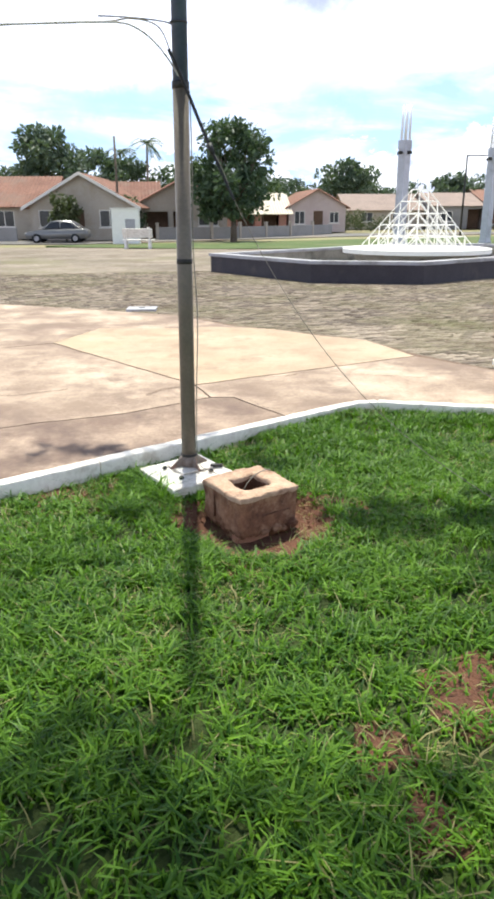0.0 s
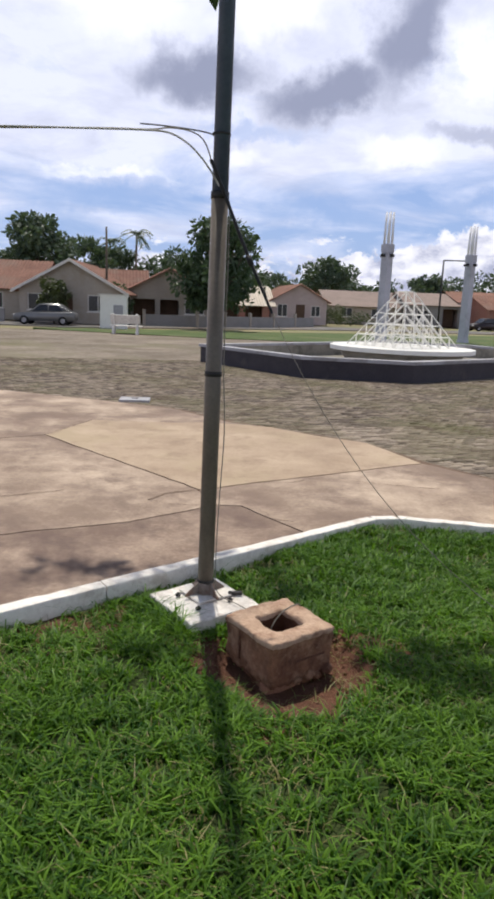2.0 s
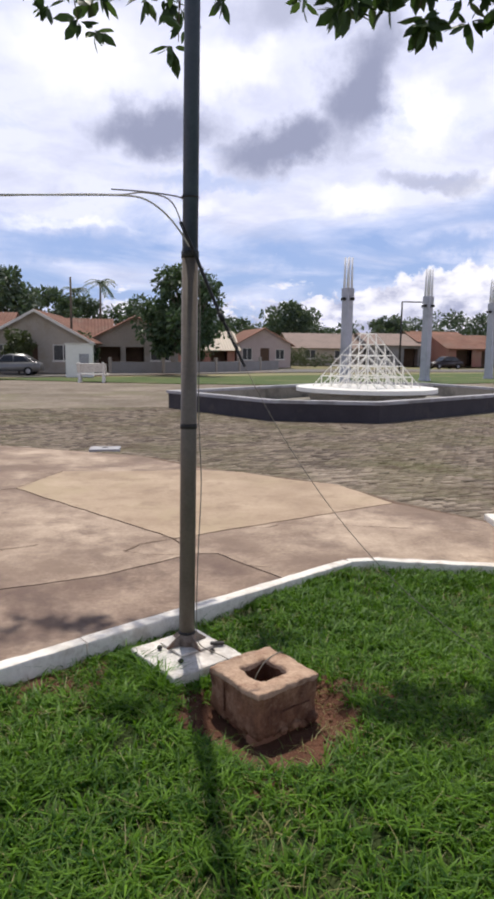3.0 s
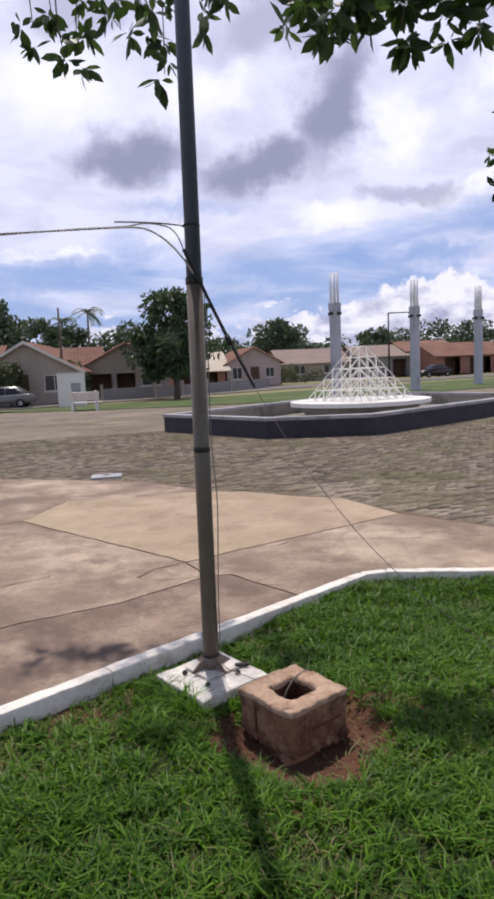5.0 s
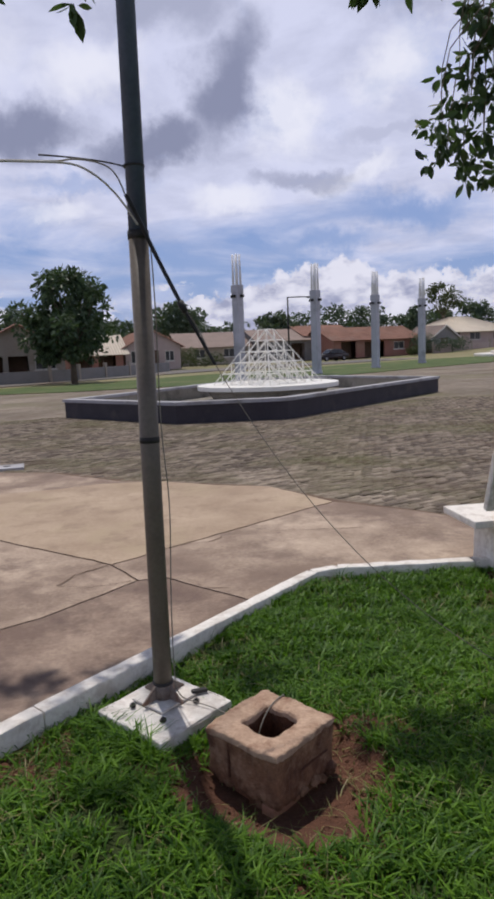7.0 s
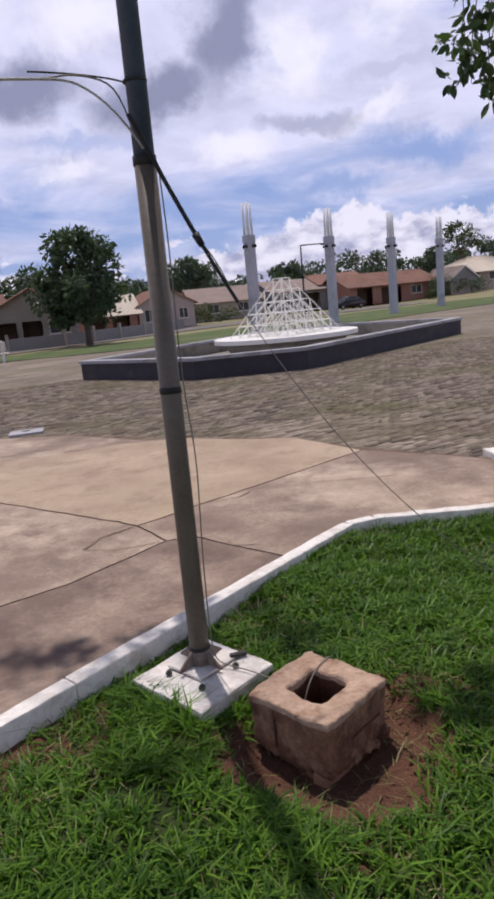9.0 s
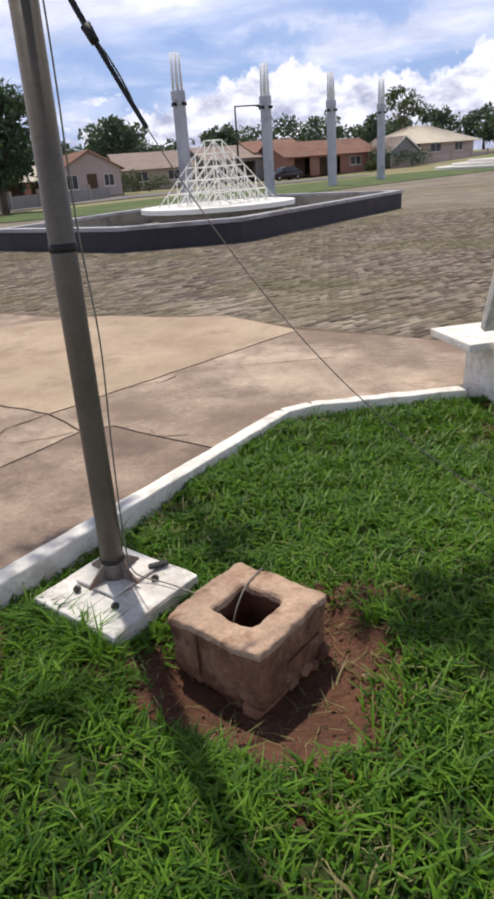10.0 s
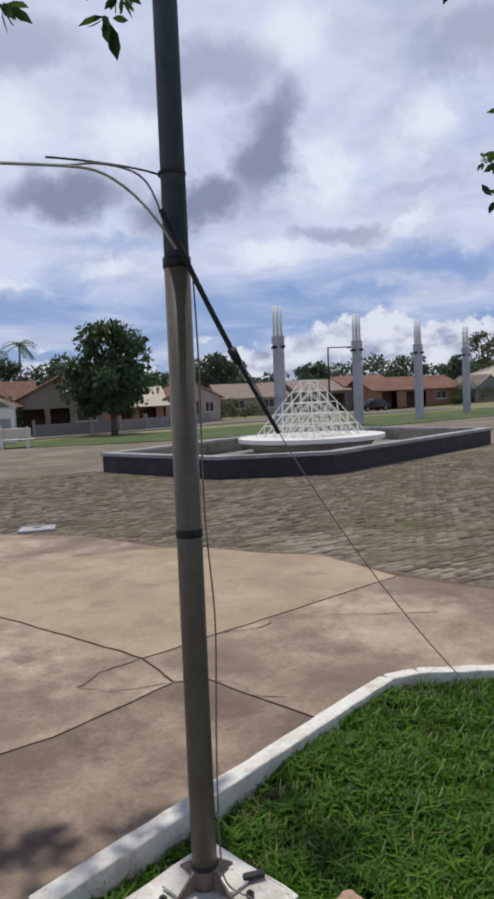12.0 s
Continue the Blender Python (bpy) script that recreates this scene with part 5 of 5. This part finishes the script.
shrub("green shrubs in the yard between the houses", 9.5, 76, 2.6, 1.7, 1)
shrub("green shrubs beside a garden wall", 6.5, 74, 1.6, 2.4, 2)
shrub("dark hedge before the grey shed", 42.5, 80, 2.2, 1.9, 3, "leaf_haze")
shrub("pale green shrub at the street", 36.8, 79, 0.9, 1.2, 4)
shrub("dark bush beside the shaded porch", 39.0, 81.5, 1.2, 2.9, 5, "leaf_haze")


# overhanging tree: trunk behind the path, branches reaching over the pole
def near_tree():
    t = thing("shade_tree", "broad-leaved shade tree with hanging leafy branches", "tree", pose(3.2, -7.4, LAWN_Z))
    base = Vector((3.2, -7.4, LAWN_Z))
    bm = bmesh.new()
    fork = Vector((-0.2, 0.4, 2.9))
    cyl(bm, (0, 0, -0.1), fork, 0.24, 0.18, 14)
    rng = random.Random(9)
    # hanging sprays: world places of their tips and how big they are
    sprays = HANGING
    cen, rad = [], []
    def limb(a, b, r1, r2):
        """A bent, tapering limb between two places of the tree."""
        a, b = Vector(a), Vector(b)
        pts = [a.lerp(b, s / 5) + Vector((0.12 * math.sin(s * 2.1 + a.x), 0.1 * math.cos(s * 1.7), 0.25 * math.sin(math.pi * s / 5))) * (0 if s in (0, 5) else 1) for s in range(6)]
        for k in range(5):
            cyl(bm, pts[k], pts[k + 1], r1 + (r2 - r1) * k / 5, r1 + (r2 - r1) * (k + 1) / 5, 8)

    hub_m = Vector((1.5, -3.2, 6.4)) - base
    hubs = [Vector(h) - base for h in ((-0.5, 1.6, 5.9), (1.6, 1.0, 5.7), (2.6, 1.2, 5.6), (4.7, 4.2, 6.5))]
    limb(fork, hub_m, 0.15, 0.08)
    side = Vector((-2.9, -0.6, 6.6)) - base
    limb(hub_m, side, 0.05, 0.022)
    limb(side, hubs[0], 0.02, 0.010)
    for h in hubs[1:]:
        limb(hub_m, h, 0.024, 0.012)
    for (x, y, z, r) in sprays:
        p = Vector((x, y, z)) - base
        cen.append(p), rad.append(r)
        up = p + Vector((rng.uniform(-0.05, 0.05), -0.05, r * 1.3 + 0.12))
        cyl(bm, p, up, 0.004, 0.006, 5)
        limb(min(hubs, key=lambda h: (h - up).length), up, 0.011, 0.006)
    # the crown overhead, out of view, that shades the lawn
    for i in range(185):
        x, y = rng.uniform(-3.6, 5.5), rng.uniform(-9.0, -0.1)
        if ((x - 1.4) / 4.9) ** 2 + ((y + 4.7) / 4.4) ** 2 > 1:
            continue
        cen.append(Vector((x, y, rng.uniform(4.7, 7.5))) - base), rad.append(rng.uniform(0.3, 0.55))
        if i % 9 == 0:
            limb(fork if y < -5 else hub_m, cen[-1], 0.05, 0.015)
    # more unseen clumps, added to throw shade on the lawn's right and near edge
    for i in range(26):
        if i < 14:
            p = Vector((rng.uniform(1.1, 3.6), rng.uniform(0.9, 2.0), rng.uniform(5.8, 6.6)))
        else:
            p = Vector((rng.uniform(-1.7, 0.5), rng.uniform(-0.9, -0.2), rng.uniform(5.9, 6.7)))
        cen.append(p - base), rad.append(rng.uniform(0.25, 0.45))
        if i % 8 == 0:
            limb(hub_m, cen[-1], 0.03, 0.012)
    part("trunk", bm, M["bark"], t, "grey trunk, limbs and thin twigs", True)
    k = len(sprays)
    whorls, spans = [], []
    for c, r in zip(cen[:k], rad[:k]):
        for _ in range(2 if c.x + base.x < 0.6 else 4 if c.y + base.y > 4 else 3):
            whorls.append(tuple(c + Vector((rng.uniform(-1, 1), rng.uniform(-1, 1), rng.uniform(-0.8, 0.8))) * r))
            spans.append(r * 0.28)
    V1, F1 = leaf_cloud(whorls, spans, 10, 0.17, 5, 1.0, 0.75, 0.44)
    V2, F2 = leaf_cloud([tuple(c) for c in cen[k:]], rad[k:], 60, 0.17, 6, 0.7, 0.6, 0.42)
    part("leaves", fast_mesh("leaves", V1, F1, M["leaf_near"]), None, t, "hanging sprays of dark leaves")
    part("crown", fast_mesh("crown", V2, F2, M["leaf_near"]), None, t, "leafy crown overhead")


HANGING = [(x, y, z, 0.125) for x, y, z in (
    (-1.36, 2.3, 4.95), (-1.23, 2.5, 5.1), (-1.08, 2.2, 4.62), (-1.01, 2.4, 4.9), (-0.84, 2.1, 5.05), (-0.6, 2.3, 4.91), (-0.54, 2.5, 5.25), (-0.21, 2.2, 5.01), (-0.23, 2.4, 4.83), (-0.22, 2.1, 4.44), (0.12, 2.3, 5.16), (0.19, 2.5, 5.11), (0.4, 2.2, 5.18), (0.83, 1.7, 4.69), (1.04, 1.4, 4.46), (1.21, 1.6, 4.73), (1.29, 1.8, 4.58), (1.42, 1.5, 4.72), (1.61, 1.7, 4.65), (1.63, 1.4, 4.38), (1.72, 1.6, 4.78), (2.01, 1.8, 4.88), (2.11, 1.5, 4.6), (2.28, 1.7, 4.56), (2.32, 1.4, 4.7))]
HANGING += [(x, 1.7, 4.9, 0.17) for x in (1.2, 1.8, 2.4)]
HANGING = [(x, y, z, r) if x < 0.6 else (x * 0.91 + 0.02, y * 0.91 - 0.38, z * 0.91 + 0.19, r) for x, y, z, r in HANGING]
# the branch that droops farthest out, beyond the kerb
HANGING += [(3.90 + 0.29 * i + 0.12 * abs(k - 1.0), 4.8 + 0.15 * math.sin(4 * k + i), 4.0 + 0.36 * k - 0.05 * i, 0.24) for i in range(4) for k in range(6)]
near_tree()


# ---------------------------------------------------------------- vehicles, sign and street things
def car(name, label, m, paint):
    c = thing(name, label, "car", m)
    # profile along x (front at -x), lofted over the width
    lower = [(-2.0, 0.32), (-2.05, 0.55), (-1.9, 0.74), (-0.95, 0.86), (1.75, 0.92), (2.02, 0.80), (2.05, 0.40), (1.95, 0.28), (-1.9, 0.26)]
    cab = [(-0.95, 0.86), (-0.30, 1.38), (0.05, 1.45), (0.95, 1.43), (1.75, 0.92)]

    def loft(prof, ws):
        bm = bmesh.new()
        rows = [[bm.verts.new((x, yy, z)) for (x, z), yy in zip(prof, w)] for w in ws]
        for a, b in zip(rows[:-1], rows[1:]):
            for i in range(len(prof)):
                k = (i + 1) % len(prof)
                bm.faces.new((a[i], a[k], b[k], b[i]))
        bm.faces.new(rows[0][::-1]), bm.faces.new(rows[-1])
        bmesh.ops.recalc_face_normals(bm, faces=bm.faces)
        bmesh.ops.bevel(bm, geom=list(bm.edges), offset=0.03, segments=2, affect="EDGES")
        return bm

    part("body", loft(lower, [[-0.82] * 9, [0.82] * 9]), M[paint], c, smooth=True)
    w = [0.78, 0.62, 0.60, 0.60, 0.76]
    part("cabin", loft(cab, [[-v for v in w], w]), M[paint], c, smooth=True)
    for s in (-1, 1):
        for x0, x1, x2, x3 in ((-0.72, -0.28, 0.28, 0.28), (0.36, 0.36, 0.92, 1.35)):
            bm = bmesh.new()
            q = [(x0, s * 0.80, 0.92), (x3, s * 0.80, 0.94), (x2, s * 0.645, 1.36), (x1, s * 0.645, 1.34)]
            a = [bm.verts.new(v) for v in q]
            b = [bm.verts.new((x, y - s * 0.03, z)) for x, y, z in q]
            bm.faces.new(a), bm.faces.new(b[::-1])
            for i in range(4):
                bm.faces.new((a[i], b[i], b[(i + 1) % 4], a[(i + 1) % 4]))
            bmesh.ops.recalc_face_normals(bm, faces=bm.faces)
            part("side_window", bm, M["glass"], c, "dark tinted window")
        for x in (-1.3, 1.3):
            wh = part("wheel", cyled((x, s * 0.66, 0.30), (x, s * 0.84, 0.30), 0.30, 0.30, 24), M["tyre"], c, "", True)
            part("rim", cyled((x, s * 0.80, 0.30), (x, s * 0.85, 0.30), 0.18, 0.16, 16), M["coping"], wh)
        part("headlight", boxed((-2.06, s * 0.62 - 0.14, 0.56), (-1.98, s * 0.62 + 0.14, 0.68), 0.02), M["trim"], c)
    part("windscreen", boxed((-0.01, -0.6, -0.36), (0.012, 0.6, 0.36), 0.0, pose(-0.64, 0, 1.13, 0, 52, 0)), M["glass"], c)
    return c


car("car", "grey hatchback parked at the street", pose(-15.2, 43.2, -0.03, 0, 0, 4), "car_grey")
car("car", "dark car parked in front of the brick house", pose(24.6, 75.5, -0.03, 0, 0, 20), "car_dark")


def sign_box():
    s = thing("kiosk", "white box-like kiosk with a faded panel on the grass strip", "kiosk", pose(-9.8, 40.2, 0.0, 0, 0, 8))
    part("body", boxed((-0.85, -0.5, 0.0), (0.85, 0.5, 2.1), 0.03), M["frame_white"], s)
    part("panel", boxed((0.0, -0.53, 0.7), (0.6, -0.502, 1.5)), M["coping"], s, "faded grey panel")
    part("roof", boxed((-0.92, -0.57, 2.1), (0.92, 0.57, 2.17), 0.01), M["trim"], s)


sign_box()


def utility_pole(x, y, h):
    u = thing("utility_pole", "slender grey utility pole by the houses", "utility pole", pose(x, y, 0))
    part("shaft", cyled((0, 0, -0.1), (0, 0, h), 0.11, 0.07, 10), M["bark"], u, smooth=True)


utility_pole(-12.2, 48.2, 7.1)


def street_lamp(x, y, h):
    u = thing("street_lamp", "dark street lamp with a short arm", "street lamp", pose(x, y, 0))
    part("post", cyled((0, 0, -0.1), (0, 0, h), 0.09, 0.07, 10), M["dark_steel"], u, smooth=True)
    part("arm", boxed((-0.03, -0.05, h - 0.08), (2.2, 0.05, h + 0.02)), M["dark_steel"], u)
    part("head", boxed((1.9, -0.15, h - 0.16), (2.6, 0.15, h - 0.05), 0.03), M["dark_steel"], u)


street_lamp(15.6, 60, 6.5)


def bandstand():
    b = thing("bandstand", "dark curved shell stage on pale round steps", "bandstand", pose(48.8, 62, 0.0, 0, 0, -20))
    for i, (r, z) in enumerate(((11.5, 0.25), (9.8, 0.5), (8.2, 0.75))):
        part("step", cyled((0, 0, z - 0.25 if i else -0.3), (0, 0, z), r, r, 48), M["trim"], b, "pale concrete step")
    bm = bmesh.new()
    R, n, k = 5.2, 20, 8
    rows = []
    for j in range(k + 1):
        q = j / k
        rows.append([(Vector((-R * math.cos(math.pi * i / n) * (1 - 0.25 * q), 4.5 * q - 1.5, 0.75 + R * 0.95 * math.sin(math.pi * i / n) * (1 - 0.35 * q)))) for i in range(n + 1)])
    V = [[bm.verts.new(p) for p in r] for r in rows]
    for a, c in zip(V[:-1], V[1:]):
        for i in range(n):
            bm.faces.new((a[i], a[i + 1], c[i + 1], c[i]))
    bm.faces.new(V[-1])
    g = bmesh.ops.solidify(bm, geom=bm.faces[:], thickness=0.25)
    bmesh.ops.recalc_face_normals(bm, faces=bm.faces)
    part("shell", bm, M["shell"], b, "dark grey arched shell")


bandstand()


def soil_litter():
    """Clods and small stones lying in the pit round the junction box."""
    rng = random.Random(21)
    bm = bmesh.new()
    for _ in range(150):
        a, d = rng.random() * math.tau, rng.uniform(0.30, 0.60)
        x, y = 0.50 + d * math.cos(a), -0.62 + d * math.sin(a)
        s = rng.uniform(0.004, 0.013)
        m = Matrix.Translation((x, y, float(lawn_h(x, y)) + 0.014 + s * 0.3)) @ Euler((rng.random() * 6, rng.random() * 6, 0)).to_matrix().to_4x4() @ Matrix.Diagonal((s, s * rng.uniform(0.6, 1), s * 0.7, 1))
        bmesh.ops.create_icosphere(bm, subdivisions=1, radius=1, matrix=m)
    tagged(part("soil_clods", bm, M["soil"], None, "crumbs of red soil and grit in the pit"), category="soil", kind="stuff")


soil_litter()
blades("straw", "dead straw and roots lying on the bare soil", 260, (-0.05, -1.2, 1.1, 0.0), 0.045, 0.004, M["grass_dry"], 8, None, lambda x, y: (np.hypot(x - 0.5, y + 0.62) < 0.58) & (np.hypot(x - 0.47, y + 0.54) > 0.33), 2.6)


# ---------------------------------------------------------------- pavers
def pavers():
    """Concrete pavers laid in running bond along two directions of the square."""
    ang = radians(24)
    ca, sa = math.cos(ang), math.sin(ang)
    L, Wd, gap = 0.20, 0.10, 0.010
    edge = [(3.55, 2.78), (3.15, 3.55), (2.40, 4.45), (1.82, 5.55), (0.45, 6.48), (-0.15, 6.66), (-1.3, 7.95), (-3.0, 8.65), (-8.5, 10.55), (-9.5, 16.0), (-2.2, 18.3), (1.1, 14.1), (4.15, 13.65), (9.5, 17.9), (16.0, 16.0), (14.0, 2.45)]
    rng = np.random.default_rng(4)
    i = np.arange(-100, 120)
    j = np.arange(-70, 210)
    I, J = np.meshgrid(i, j)
    U = (I + 0.5 * (J % 2)).ravel() * L
    V = J.ravel() * Wd
    X, Y = U * ca - V * sa, U * sa + V * ca
    k = inside(X, Y, edge)
    X, Y = X[k], Y[k]
    n = len(X)
    Z = rng.normal(0, 0.005, n) - 0.003
    rot = ang + rng.normal(0, 0.03, n)
    tx, ty = rng.normal(0, 0.022, n), rng.normal(0, 0.035, n)
    near = np.argsort(np.hypot(X - 2.2, Y - 5.2))[:300]
    nearset = np.zeros(n, bool)
    nearset[near] = True
    a, b = (L - gap) / 2, (Wd - gap) / 2
    c = 0.010
    loc = np.array([(-a, -b, -0.03), (a, -b, -0.03), (a, b, -0.03), (-a, b, -0.03), (-a, -b, -c), (a, -b, -c), (a, b, -c), (-a, b, -c), (-a + c, -b + c, 0), (a - c, -b + c, 0), (a - c, b - c, 0), (-a + c, b - c, 0)])
    faces = np.array([(0, 1, 5, 4), (1, 2, 6, 5), (2, 3, 7, 6), (3, 0, 4, 7), (4, 5, 9, 8), (5, 6, 10, 9), (6, 7, 11, 10), (7, 4, 8, 11), (8, 9, 10, 11)])
    far = ~nearset
    x, y, z, r = X[far], Y[far], Z[far], rot[far]
    P = np.zeros((len(x), 12, 3))
    P[:, :, 0] = x[:, None] + loc[:, 0] * np.cos(r)[:, None] - loc[:, 1] * np.sin(r)[:, None]
    P[:, :, 1] = y[:, None] + loc[:, 0] * np.sin(r)[:, None] + loc[:, 1] * np.cos(r)[:, None]
    P[:, :, 2] = z[:, None] + loc[:, 2] + loc[:, 0] * tx[far][:, None] + loc[:, 1] * ty[far][:, None]
    F = (np.arange(len(x)) * 12)[:, None, None] + faces[None]
    rest = part("paver_field", fast_mesh("paver_field", P.reshape(-1, 3), F.reshape(-1, 4), M["paver"]), None, pavement, "uneven mossy concrete pavers")
    tagged(rest, kind="stuff")
    me = fast_mesh("paver", loc, faces, M["paver"])
    for q in near:
        ob = new("paver", me)
        ob.parent = pavement
        ob.matrix_basis = Matrix.LocRotScale((X[q], Y[q], Z[q]), Euler((ty[q], -tx[q], rot[q])), None)


pavers()
